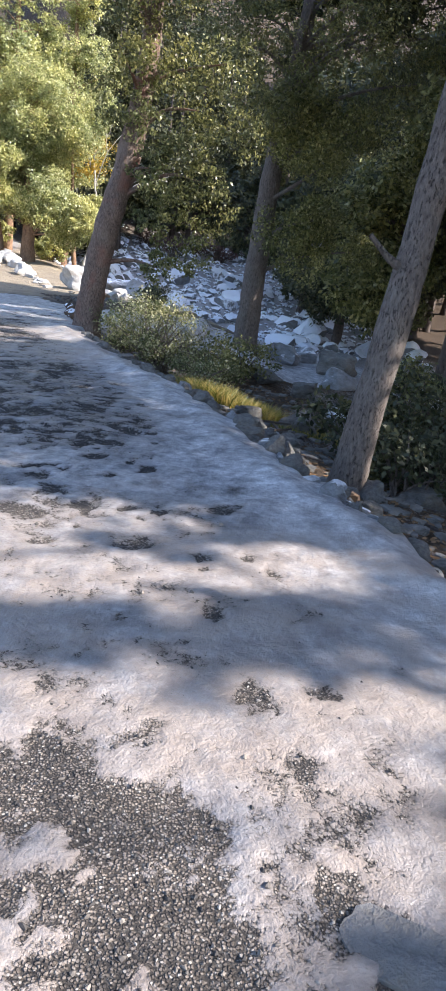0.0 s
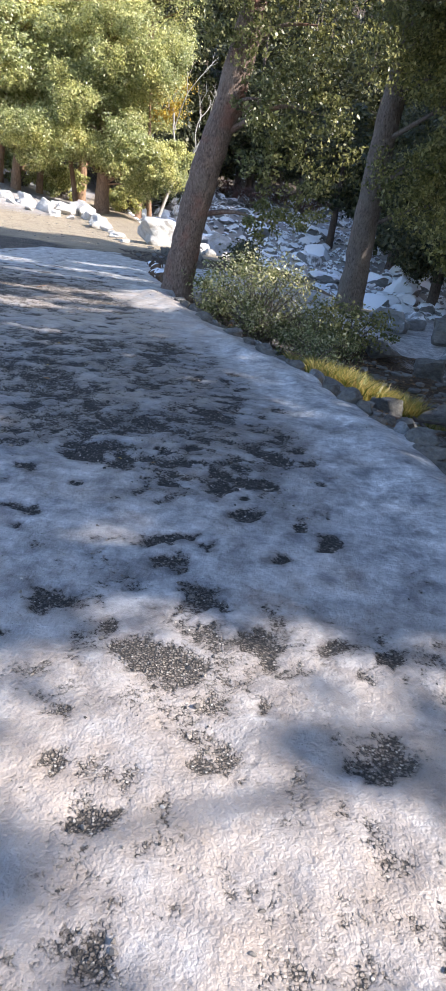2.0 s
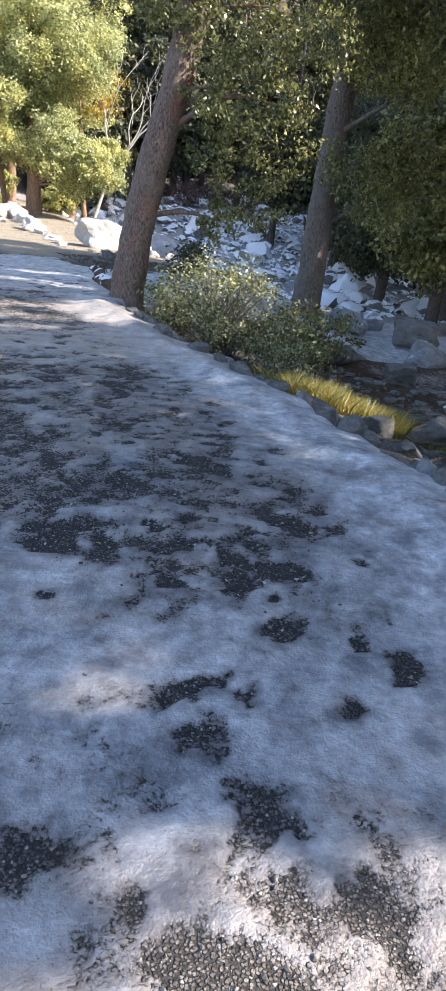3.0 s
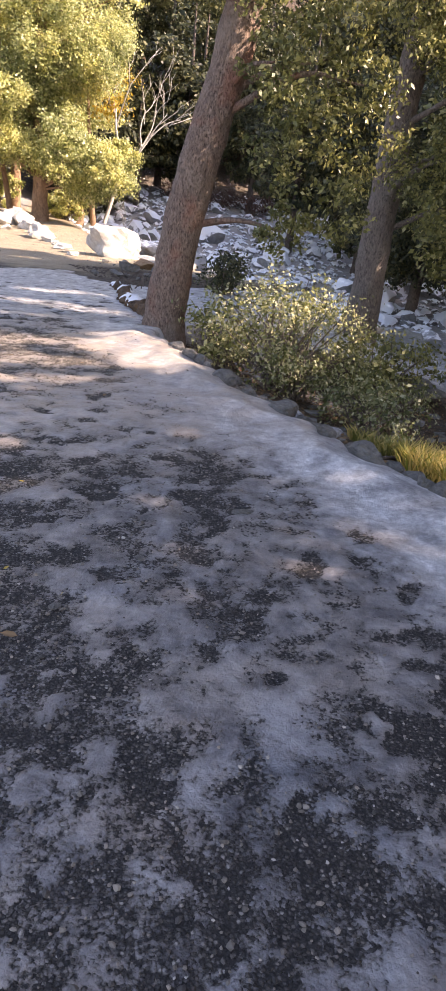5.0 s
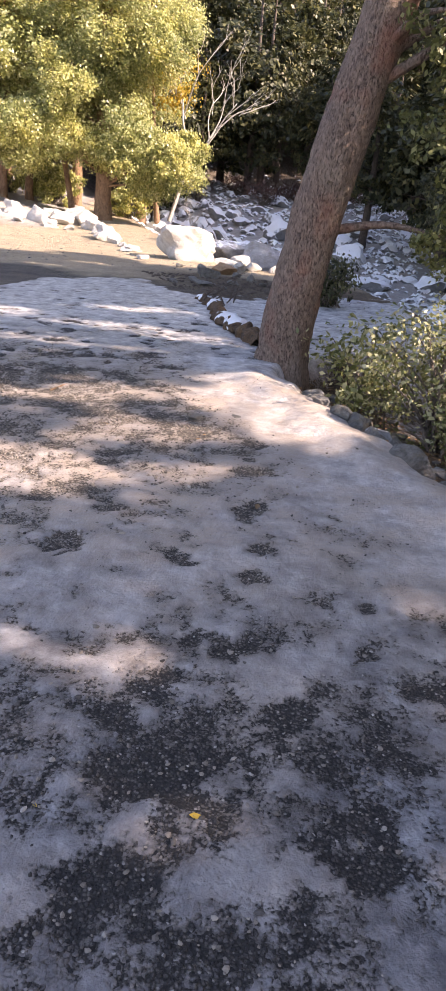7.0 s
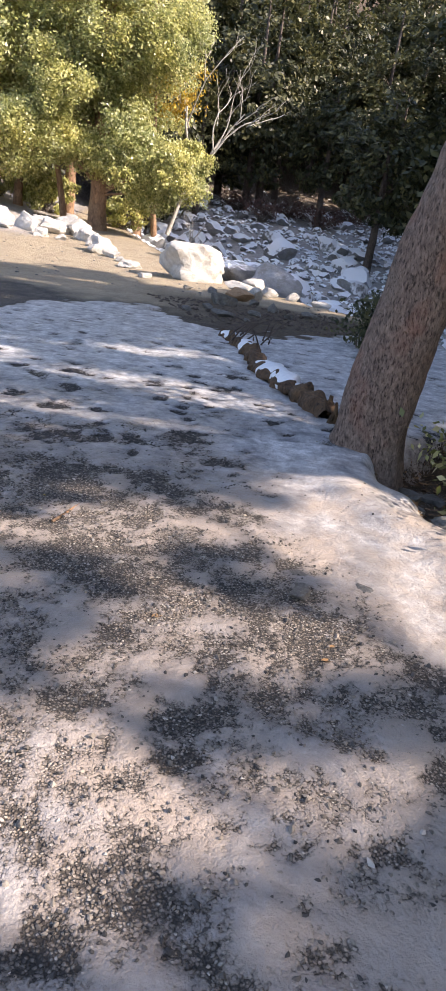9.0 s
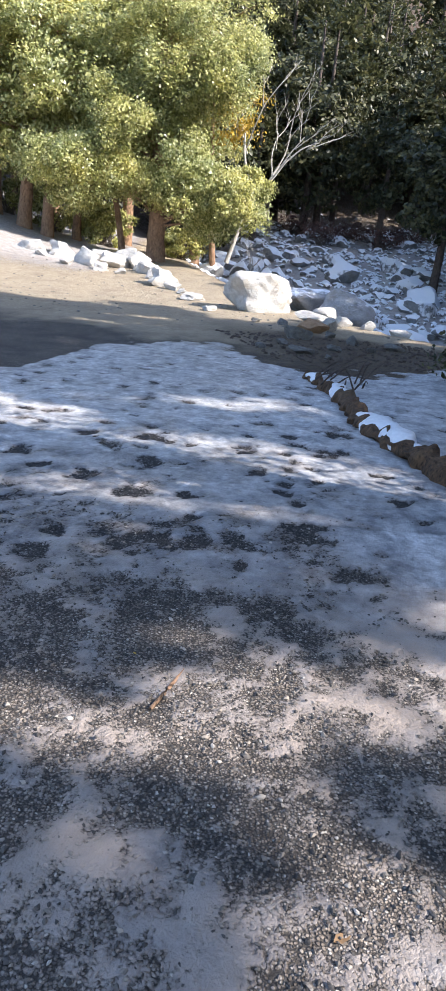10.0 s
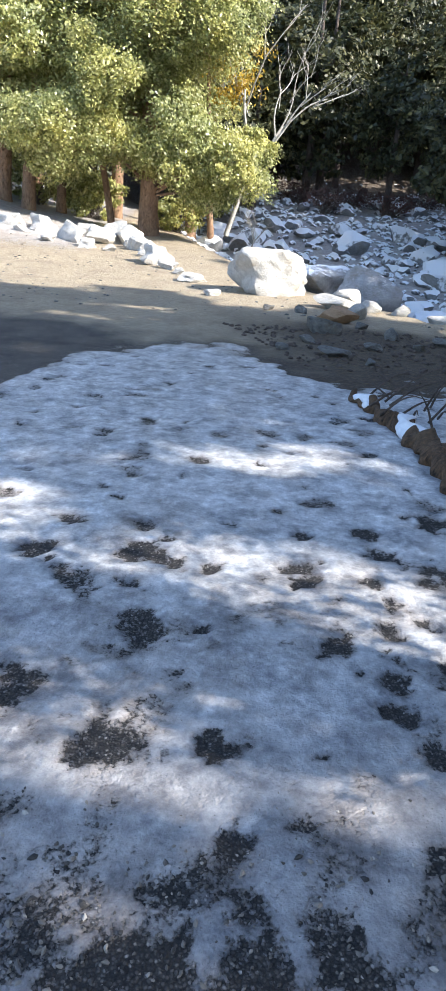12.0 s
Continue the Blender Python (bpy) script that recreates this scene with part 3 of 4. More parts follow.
rock("rock", 0.62, 26.0, (0.22, 0.18, 0.2), "pale angular rock beside the flat stone", ROCK_WARM, 5, 0.8, 3, 0.2)

# stones set along the road's edge
r = random.Random(3)
for k in range(186):
    y = 2.6 + (k % 93) * 0.13 + r.uniform(-0.06, 0.06)
    if 13.9 < y < 15.6:
        continue
    s = r.choice((0.06, 0.08, 0.1, 0.13, 0.16)) * (0.8 if y < 5 else 1.0)
    s = min(s, 0.15) if y > 11.3 else s
    off = r.uniform(-0.08, 0.22) if k < 93 else r.uniform(0.22, 0.8)
    m = r.choice((ROCK_GREY,) * 4 + (ROCK_SHADE_BLUE,))
    rock("edge_stone", float(edge_x(np.array(y))) + 0.06 + off, y, (s * r.uniform(0.9, 1.4), s, s * r.uniform(0.7, 1.0)),
         "grey broken stone set along the snowy road edge", m, r.randrange(7), r.uniform(0, 6), 3, 0.32, group="stones along the road edge", category="stone")
for k, (x, y, s) in enumerate([(2.32, 4.03, 0.11), (2.14, 4.9, 0.10), (2.5, 3.58, 0.12), (2.68, 3.17, 0.11), (0.05, 12.9, 0.1), (0.3, 12.0, 0.14), (-0.02, 13.6, 0.09)]):
    rock("edge_stone", x + 0.1, y, (s * 1.3, s, s * 0.8), "rounded grey stone at the road edge", ROCK_GREY if k > 3 else ROCK_WARM, k, k * 2.0, 3, 0.3, group="stones along the road edge", category="stone")
# boulders down the bank
for k, (x, y, s, m) in enumerate([(6.8, 18.1, 0.7, ROCK_GREY), (4.73, 14.0, 0.45, ROCK_GREY), (4.2, 15.5, 0.36, ROCK_GREY), (3.6, 10.1, 0.4, ROCK_GREY), (2.7, 7.7, 0.17, ROCK_GREY),
                                  (2.5, 8.6, 0.16, ROCK_GREY), (3.05, 5.67, 0.2, ROCK_GREY), (2.73, 5.49, 0.13, ROCK_BROWN), (2.25, 7.2, 0.14, ROCK_GREY), (4.6, 11.2, 0.35, ROCK_SHADE_BLUE),
                                  (6.2, 16.4, 0.5, ROCK_SHADE_BLUE), (5.6, 19.5, 0.6, ROCK_SHADE_BLUE), (6.6, 20.8, 0.55, ROCK_SHADE_BLUE), (8.6, 17.0, 0.5, ROCK_GREY), (4.0, 6.4, 0.28, ROCK_GREY),
                                  (2.6, 9.6, 0.25, ROCK_GREY), (6.9, 14.6, 0.45, ROCK_SHADE_BLUE), (5.2, 9.4, 0.4, ROCK_SHADE_BLUE)]):
    rock("boulder", x, y, (s * 1.2, s, s * 0.72), "weathered granite boulder on the shady creek bank", m, k % 7, k * 1.3, 4, 0.28, group="boulders on the bank", category="boulder")

# creek boulders
r = random.Random(11)
count = 0
while count < 295:
    y = 31 + 34 * r.random() ** 1.25
    x = r.uniform(-3, 15 + 0.12 * y)
    d = x - float(edge_x(np.array(y)))
    if d < 1.2 or (x > 16):
        continue
    s = r.choice((0.22, 0.3, 0.38, 0.48, 0.62, 0.85)) * (0.8 + 0.4 * r.random())
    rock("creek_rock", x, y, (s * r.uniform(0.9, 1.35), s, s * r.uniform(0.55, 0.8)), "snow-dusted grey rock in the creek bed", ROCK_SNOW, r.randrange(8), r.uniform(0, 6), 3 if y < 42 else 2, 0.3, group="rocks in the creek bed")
    count += 1


def stones(name, n, area, size, mat, label, seed):
    """Many small stones, joined: what nobody would count."""
    r = random.Random(seed)
    base = rock_mesh("stone", mat, seed, 1, 4, 0.12)
    bv = np.array([v.co[:] for v in base.vertices])
    bf = np.array([p.vertices[:] for p in base.polygons])
    parts = []
    for _ in range(n):
        x, y = area(r)
        s = size * r.uniform(0.5, 1.6)
        a = r.uniform(0, 6.3)
        v = bv * np.array([s * r.uniform(0.9, 1.5), s, s * 0.65])
        v = np.stack([v[:, 0] * math.cos(a) - v[:, 1] * math.sin(a), v[:, 0] * math.sin(a) + v[:, 1] * math.cos(a), v[:, 2]], 1)
        parts.append((v + np.array([x, y, zg(x, y) + s * 0.2]), bf))
    v, f = merged(parts)
    bpy.data.meshes.remove(base)
    return tagged(new(name, from_arrays(name, v, f, mat, False)), label, "stones", kind="stuff")


def creek_area(r):
    while True:
        y = 30 + 38 * r.random()
        x = r.uniform(-4, 16)
        if x - float(edge_x(np.array(y))) > 0.8:
            return x, y


def bank_area(r):
    y = r.uniform(2, 15)
    return float(edge_x(np.array(min(y, 15.0)))) + 0.25 + 6 * r.random() ** 1.5, y


stones("creek_stones", 2600, creek_area, 0.15, ROCK_SNOW, "small snow-dusted stones between the creek rocks", 21)
stones("bank_stones", 1300, bank_area, 0.06, ROCK_GREY, "small grey stones scattered on the bank", 22)


def terrace_area(r):
    y = 25.5 + 12 * r.random() ** 1.4
    return r.uniform(-8, min(2.4, float(edge_x(np.array(y))) - 0.2)), y


def litter_area(r):
    y = 21.4 + 3.2 * r.random()
    return r.uniform(-0.9 - 0.3 * (y - 21.4), 2.4), y


stones("terrace_stones", 260, terrace_area, 0.022, ROCK_GREY, "small grey stones strewn over the gravel flat", 25)
stones("litter_clods", 500, litter_area, 0.03, BARK_DARK, "dark bark and wood debris at the end of the snow", 26)


def chips(name, n, y0, y1, label, seed, most=0.42):
    """Loose angular chips lying where the ice is thin or gone."""
    r = np.random.default_rng(seed)
    x, y = r.uniform(-3.6, 1.9, n * 3), r.uniform(y0, y1, n * 3)
    i, j = np.searchsorted(ICE["xs"], x), np.searchsorted(ICE["ys"], y)
    cover, z = ICE["cover"][j, i], ICE["z"][j, i]
    keep = np.flatnonzero((x < edge_x(y) - 0.1) & (cover + r.normal(0, 0.1, len(x)) < most))[:n]
    base = rock_mesh("chip", CHIP, seed, 1, 5, 0.15)
    bv = np.array([v.co[:] for v in base.vertices])
    bf = np.array([p.vertices[:] for p in base.polygons])
    bpy.data.meshes.remove(base)
    k = len(keep)
    s = np.exp(r.normal(math.log(0.0052), 0.35, k)).clip(0.003, 0.013)
    a = r.uniform(0, 6.283, k)
    ca, sa = np.cos(a)[:, None], np.sin(a)[:, None]
    px, py = bv[:, 0] * (s * r.uniform(0.9, 1.6, k))[:, None], bv[:, 1] * s[:, None]
    pz = bv[:, 2] * (s * r.uniform(0.5, 0.85, k))[:, None]
    v = np.stack([px * ca - py * sa + x[keep][:, None], px * sa + py * ca + y[keep][:, None], pz + (z[keep] + s * 0.25)[:, None]], 2).reshape(-1, 3)
    f = (bf[None] + (np.arange(k) * len(bv))[:, None, None]).reshape(-1, bf.shape[1])
    return tagged(new(name, from_arrays(name, v, f, CHIP, False)), label, "gravel", kind="stuff")


chips("loose_gravel", 5000, 0.3, 5.0, "loose pale chips on the worn asphalt patches", 23)
chips("loose_gravel", 9000, 5.0, 10.5, "loose gravel chips on the bare dark asphalt", 24)
chips("loose_gravel", 13000, 10.5, 15.2, "loose grey-brown gravel chips on the bare asphalt", 28, 0.5)


# ---- trees ----
def limb_paths(trunk, targets, seed, sag=0.1):
    """Limbs from the trunk's line to the clumps."""
    r = random.Random(seed)
    line = curve_points(trunk, 40)
    out = []
    for c in targets:
        c = np.array(c, float)
        below = [p for p in line if p[2] < c[2] - 0.25 * np.linalg.norm(c[:2] - p[:2])]
        if not below or below[-1][2] < line[0][2] + 0.22 * (line[-1][2] - line[0][2]):
            p = line[int(len(line) * r.uniform(0.3, 0.42))]
        else:
            p = below[-1]
        mid = (p + c) / 2 + np.array([r.uniform(-.2, .2), r.uniform(-.2, .2), r.uniform(0.0, 0.35)]) * np.linalg.norm(c - p) * 0.5
        out.append((p, mid, c))
    return out


def tree(name, trunk, radii, clumps, bark, leaf, label, leaf_size, per, twigs=26, sides=14, rings=40, flare=0.35, category="tree", seed=1, tight=0.16,
         limb_r=0.35, extra=None, shell=0.55):
    base = np.array(trunk[0], float)
    ob = thing(name, base, label, category)
    v, f = tube(np.array(trunk) - base, radii, sides, rings, 0.10, seed, flare)
    child("trunk", from_arrays("trunk", v, f, bark), ob)
    ends = [c for c, _ in clumps]
    for p, m, c in limb_paths(trunk, ends if len(ends) < 20 else ends[::2], seed):
        rr = min(radii[-1] * limb_r, 0.03) + 0.008
        v, f = tube(np.array([p, m, c]) - base, [rr * 1.6, rr, rr * 0.3], 6, 12, 0.06, seed)
        child("limb", from_arrays("limb", v, f, bark), ob)
    if clumps:
        v, f = leaf_quads(sprays(clumps, per, twigs, tight, shell) - base, leaf_size)
        child("crown", from_arrays("crown", v, f, leaf, False), ob)
    return ob


def blob(cx, cy, cz, rx, ry, rz, n, seed, size=(0.55, 1.0)):
    """n clumps filling an ellipsoid."""
    r = random.Random(seed)
    out = []
    for _ in range(n):
        while True:
            p = Vector((r.uniform(-1, 1), r.uniform(-1, 1), r.uniform(-1, 1)))
            if 0.2 < p.length < 1:
                break
        s = r.uniform(*size)
        out.append(((cx + p.x * rx, cy + p.y * ry, cz + p.z * rz), (s, s, s * 0.75)))
    return out


# where the sun comes through to the ground: x, y and half sizes of the openings
GLADES = [(0.4, 1.5, 0.7, 0.3), (0.25, 0.85, 0.7, 0.5), (1.35, 1.75, 0.45, 0.12), (0.1, 3.65, 0.3, 0.1), (1.5, 3.1, 0.4, 0.06),
          (0.55, 3.72, 0.3, 0.06), (-0.1, 3.2, 0.3, 0.05), (0.2, 2.66, 0.4, 0.06), (-1.9, 11.4, 0.7, 0.2), (-1.15, 12.3, 0.4, 0.2),
          (-0.5, 12.5, 0.45, 0.32), (-0.3, 13.25, 0.6, 0.15), (-1.2, 13.38, 0.65, 0.07), (-0.45, 14.0, 0.35, 0.2), (-2.5, 15.38, 0.75, 0.1),
          (-1.85, 16.45, 0.6, 0.17), (-1.0, 16.02, 0.3, 0.12), (-1.9, 18.1, 1.2, 0.14), (-4.5, 21.9, 0.5, 0.1), (0.75, 13.75, 1.2, 0.65), (3.0, 10.3, 0.8, 0.5),
          (-2.3, 13.0, 0.25, 0.03), (-5.3, 16.8, 1.9, 1.0), (2.2, 6.1, 0.3, 0.15), (-3.4, 24.4, 0.9, 0.12), (-3.0, 25.6, 0.7, 0.15)]
SLOPE = 1.0 / math.tan(radians(SUN_EL))


def under(c):
    """The place on flat ground that a point of a crown shades."""
    return c[0] - c[2] * SLOPE * math.cos(radians(SUN_AZ)), c[1] - c[2] * SLOPE * math.sin(radians(SUN_AZ))


def sunny(x, y, grow=0.2):
    if y > 26.3 - 0.38 * x + 0.5 * math.sin(5 * x) and x < float(edge_x(np.array(y))) + 0.7:
        return True
    return any(((x - a) / (p + grow * 1.7)) ** 2 + ((y - b) / (q + grow)) ** 2 < 1 for a, b, p, q in GLADES)


def thinned(clumps, grow=0.3):
    """Clumps without those that would close an opening."""
    return [c for c in clumps if not sunny(*under(c[0]), grow)]


# the leaning tree at the road's edge
tree("leaning_oak", [(0.0, 15.12, -0.25), (0.03, 15.12, 0.3), (0.14, 15.08, 1.2), (0.3, 15.0, 2.1), (0.62, 15.0, 3.4), (0.85, 15.0, 5.0), (0.95, 15.1, 7.0), (1.2, 15.2, 9.0)],
     [0.29, 0.27, 0.26, 0.255, 0.24, 0.2, 0.15, 0.08],
     thinned(blob(1.7, 14.6, 7.6, 2.6, 2.4, 2.2, 30, 4, (0.6, 1.0))) + [((1.5, 14.6, 3.3), (0.55, 0.5, 0.6)), ((1.15, 14.5, 2.3), (0.35, 0.35, 0.5)), ((1.9, 14.7, 4.4), (0.7, 0.6, 0.7)), ((0.15, 14.7, 4.4), (0.4, 0.4, 0.5)),
                                                                ((1.35, 14.4, 1.4), (0.3, 0.3, 0.35)), ((2.4, 14.9, 2.6), (0.55, 0.5, 0.6)), ((1.0, 14.3, 3.2), (0.4, 0.4, 0.5)), ((1.9, 14.2, 1.7), (0.4, 0.4, 0.4)), ((1.3, 14.3, 5.0), (0.6, 0.5, 0.5)), ((2.7, 14.8, 4.0), (0.6, 0.5, 0.6)), ((0.75, 14.4, 4.1), (0.4, 0.3, 0.45)), ((0.95, 14.35, 5.0), (0.5, 0.35, 0.5)), ((0.6, 14.4, 5.8), (0.6, 0.4, 0.5)), ((1.3, 14.2, 6.3), (0.6, 0.4, 0.6)),
                                                                ((0.45, 14.3, 4.9), (0.35, 0.3, 0.45)), ((1.75, 14.5, 3.8), (0.5, 0.4, 0.5)), ((2.1, 14.3, 3.1), (0.45, 0.4, 0.4)), ((1.55, 14.3, 2.6), (0.35, 0.3, 0.35)), ((2.3, 14.4, 5.2), (0.6, 0.5, 0.5))],
     BARK_A, LEAF_OAK, "leaning live oak with thick grey-brown bark at the road edge", 0.06, 900, 36, 40, 120, 0.30, seed=2)
# the slim leaning tree below the edge
tree("leaning_tree", [(2.84, 5.9, -0.72), (2.86, 5.9, -0.27), (2.93, 5.9, 0.45), (3.06, 5.9, 1.64), (3.15, 5.92, 2.64), (3.3, 6.0, 4.2), (3.6, 6.1, 6.3)],
     [0.2, 0.18, 0.165, 0.155, 0.145, 0.11, 0.06], thinned(blob(3.7, 5.0, 6.4, 2.2, 2.4, 1.6, 18, 5, (0.6, 1.0))), BARK_B, LEAF_OAK,
     "slim leaning grey-barked tree on the bank below the road", 0.08, 1300, 34, 24, 70, 0.35, seed=3)
stub = bpy.data.objects["leaning_tree"]
v, f = tube(np.array([(3.08, 5.88, 1.72), (2.85, 5.85, 1.80), (2.6, 5.8, 1.98)]) - np.array((2.84, 5.9, -0.72)), [0.05, 0.038, 0.022], 10, 14, 0.15, 6)
child("broken_limb", from_arrays("broken_limb", v, f, BARK_B), stub, "short broken limb stub")
# the trunk behind the bush
tree("bank_oak", [(4.25, 18.9, -0.9), (4.28, 18.9, 0.3), (4.32, 18.9, 1.9), (4.4, 18.9, 4.1), (4.7, 18.9, 7.0), (4.9, 18.9, 10.0)],
     [0.37, 0.31, 0.29, 0.26, 0.2, 0.1], thinned(blob(5.6, 18.0, 7.6, 3.2, 3.0, 2.8, 34, 6, (0.8, 1.3))) + blob(5.7, 17.4, 3.2, 1.6, 1.2, 1.5, 10, 16, (0.5, 0.8)) + blob(5.2, 17.6, 5.0, 1.5, 1.0, 1.2, 9, 17, (0.5, 0.8)),
     BARK_B, LEAF_OAK, "tall dark live oak on the creek bank", 0.072, 1500, 44, 24, 60, 0.3, seed=4)
# shady trees down the bank: x, y, height, crown radius, crown's middle and half height as shares of the height
# placed, sized and thinned so their shadows fall where wanted
for k, (x, y, h, rr, mid, half) in enumerate([(8.5, 10.8, 12.5, 2.5, 0.84, 0.13), (8.5, 13.8, 11.0, 2.6, 0.74, 0.24), (10.5, 18.6, 20.0, 3.2, 0.62, 0.36), (11.5, 27.3, 9.6, 2.4, 0.55, 0.40), (13.5, 30.5, 12.0, 2.6, 0.55, 0.42),
                                             (12.0, 34.0, 10.0, 2.8, 0.52, 0.44), (13.0, 40.0, 12.0, 2.8, 0.52, 0.44), (14.0, 46.0, 13.0, 2.8, 0.52, 0.44)]):
    z = zg(x, y)
    tree("bank_shade_tree", [(x, y, z - 0.2), (x + 0.1, y, z + h * 0.3), (x + 0.25, y + 0.1, z + h * 0.6), (x + 0.3, y, z + h * 0.95)], [0.26, 0.22, 0.16, 0.05],
         thinned(blob(x, y, z + h * mid, rr, rr, h * half, (14, 20, 90, 60, 60, 50, 40, 40)[k], 30 + k, (0.75, 1.25)), 0.7), BARK_DARK, LEAF_OAK if k < 4 else LEAF_DARK, "dark evergreen tree crowding the creek bank, placed for its shade", 0.11 if k < 3 else 0.17, 950 if k < 2 else 1300 if k < 3 else 680, 40, 10, 24, 0.3, seed=10 + k)



def shade_grove():
    """Unseen tall trees added up the slope on the sun's side; their crowns dapple the road and darken the creek."""
    r = random.Random(29)
    stems = [(11.0, y) for y in (-7.0, -5.2, 1.0, 2.6, 4.2, 5.7, 15.0, 16.6, 18.2, 20.2)] + [(24.0, y) for y in (22.0, 27.0, 32.0, 37.0, 42.0, 47.0)]
    crowns = {k: [] for k in range(len(stems))}

    def put(gx, gy, h, size):
        # each added clump hangs sunward of a ground spot to be shaded
        c = (gx + h * SLOPE * math.cos(radians(SUN_AZ)), gy + h * SLOPE * math.sin(radians(SUN_AZ)), h)
        k = min(range(len(stems)), key=lambda q: (stems[q][0] - c[0]) ** 2 + (stems[q][1] - c[1]) ** 2)
        crowns[k].append((c, (size, size, size * 0.8)))

    y = -1.4
    while y < 20.5:
        x = -4.0
        while x < 3.0:
            gx, gy = x + r.uniform(-0.12, 0.12), y + r.uniform(-0.1, 0.1)
            if not sunny(gx, gy, 0.25):
                put(gx, gy, 9.5 + 1.5 * math.sin(0.9 * gx + 1.3 * gy) + r.uniform(-0.9, 0.9), 0.27)
            x += 0.44
        y += 0.33
    y = -8.0
    while y < 66:
        x = -12.0
        while x < 20:
            fine = -4.2 < x < 3.2 and -1.6 < y < 20.7
            creek = y > 29 and x > float(edge_x(np.array(y))) + 1.6
            if not fine and (creek or (y < 28.5 and x > -9 + 2.2 * math.sin(1.3 * y) + r.uniform(-1.2, 1.2))) and not sunny(x, y, 0.3) and not (18.8 < y < 25.5 and x > 1.8 and r.random() < 0.4):
                put(x + r.uniform(-0.2, 0.2), y + r.uniform(-0.2, 0.2), (14.5 if creek else 10.5) + r.uniform(-1.3, 1.3), 1.25 if creek else 0.6)
            x += 1.7 if y > 29 else 0.95
        y += 1.4 if y > 29 else 0.72
    gy = 29.9
    while gy < 36:
        gx = 0.8 if gy < 30.9 else 0.2 - 0.4 * (gy - 31)
        while gx < 4.5:
            put(gx + r.uniform(-0.1, 0.1), gy, 14.5 + r.uniform(-1, 1), 0.42)
            gx += 0.7
        gy += 0.5
    for k, (x, y) in enumerate(stems):
        z = zg(x, y)
        base = np.array((x, y, z - 0.2))
        ob = thing("bank_shade_tree", base, "unseen tall evergreen tree added to shade the road and creek", "tree", "tall trees on the sunny slope")
        trunk = [base, (x + 0.1, y, z + 4.0), (x - 0.1, y + 0.1, z + 8.0), (x, y, z + 12.5)]
        v, f = tube(np.array(trunk) - base, [0.24, 0.2, 0.15, 0.05], 10, 24, 0.1, k, 0.3)
        child("trunk", from_arrays("trunk", v, f, BARK_DARK), ob)
        for p, q, c in limb_paths(trunk, [c for c, _ in crowns[k]][::9], k):
            v, f = tube(np.array([p, q, c]) - base, [0.05, 0.03, 0.01], 5, 8)
            child("limb", from_arrays("limb", v, f, BARK_DARK), ob)
        small = [c for c in crowns[k] if c[1][0] < 0.5]
        large = [c for c in crowns[k] if c[1][0] >= 0.5]
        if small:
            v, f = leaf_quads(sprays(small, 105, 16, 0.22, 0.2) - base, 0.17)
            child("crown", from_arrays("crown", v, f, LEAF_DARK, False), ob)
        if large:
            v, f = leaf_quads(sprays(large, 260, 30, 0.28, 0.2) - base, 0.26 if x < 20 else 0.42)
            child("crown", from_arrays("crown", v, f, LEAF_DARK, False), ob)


shade_grove()

# sunlit trees beyond the gravel
F = (-4.15, 42.0)
fz = zg(*F)
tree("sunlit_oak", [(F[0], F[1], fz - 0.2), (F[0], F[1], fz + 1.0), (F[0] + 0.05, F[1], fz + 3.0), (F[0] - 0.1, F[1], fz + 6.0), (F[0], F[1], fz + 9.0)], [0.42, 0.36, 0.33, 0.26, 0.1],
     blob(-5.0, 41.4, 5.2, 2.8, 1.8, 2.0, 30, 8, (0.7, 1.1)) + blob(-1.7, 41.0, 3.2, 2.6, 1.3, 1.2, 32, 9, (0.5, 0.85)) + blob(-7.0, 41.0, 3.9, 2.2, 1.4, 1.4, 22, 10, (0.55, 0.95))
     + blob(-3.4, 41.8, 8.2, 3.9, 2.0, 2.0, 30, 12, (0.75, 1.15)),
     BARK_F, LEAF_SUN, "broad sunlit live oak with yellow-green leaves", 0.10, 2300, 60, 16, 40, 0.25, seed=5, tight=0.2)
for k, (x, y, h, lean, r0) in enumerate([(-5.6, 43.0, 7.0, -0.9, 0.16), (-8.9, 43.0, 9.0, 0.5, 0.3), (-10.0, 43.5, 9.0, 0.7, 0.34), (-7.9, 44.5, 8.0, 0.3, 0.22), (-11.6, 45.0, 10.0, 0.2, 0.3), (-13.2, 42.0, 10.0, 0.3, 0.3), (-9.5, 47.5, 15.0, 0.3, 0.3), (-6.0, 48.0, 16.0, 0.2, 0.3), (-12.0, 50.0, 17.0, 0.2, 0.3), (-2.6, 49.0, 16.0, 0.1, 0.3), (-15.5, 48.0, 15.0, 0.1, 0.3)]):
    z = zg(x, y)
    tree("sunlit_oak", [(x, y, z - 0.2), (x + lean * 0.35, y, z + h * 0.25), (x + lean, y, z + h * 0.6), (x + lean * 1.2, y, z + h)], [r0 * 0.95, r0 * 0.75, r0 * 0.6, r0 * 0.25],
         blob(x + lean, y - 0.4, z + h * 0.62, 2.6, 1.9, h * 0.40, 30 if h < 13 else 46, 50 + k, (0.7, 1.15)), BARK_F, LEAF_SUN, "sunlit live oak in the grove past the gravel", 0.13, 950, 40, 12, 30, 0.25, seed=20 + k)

# golden clump and pale dead branches beside the sunlit oak
g = thing("golden_tree", (-1.6, 45.0, zg(-1.6, 45.0)), "tree with golden yellow leaves behind the oak", "tree")
v, f = tube([(0, 0, -0.2), (-0.3, 0, 3.0), (-0.6, 0, 8.0)], [0.16, 0.12, 0.04], 8, 16, 0.05, 3)
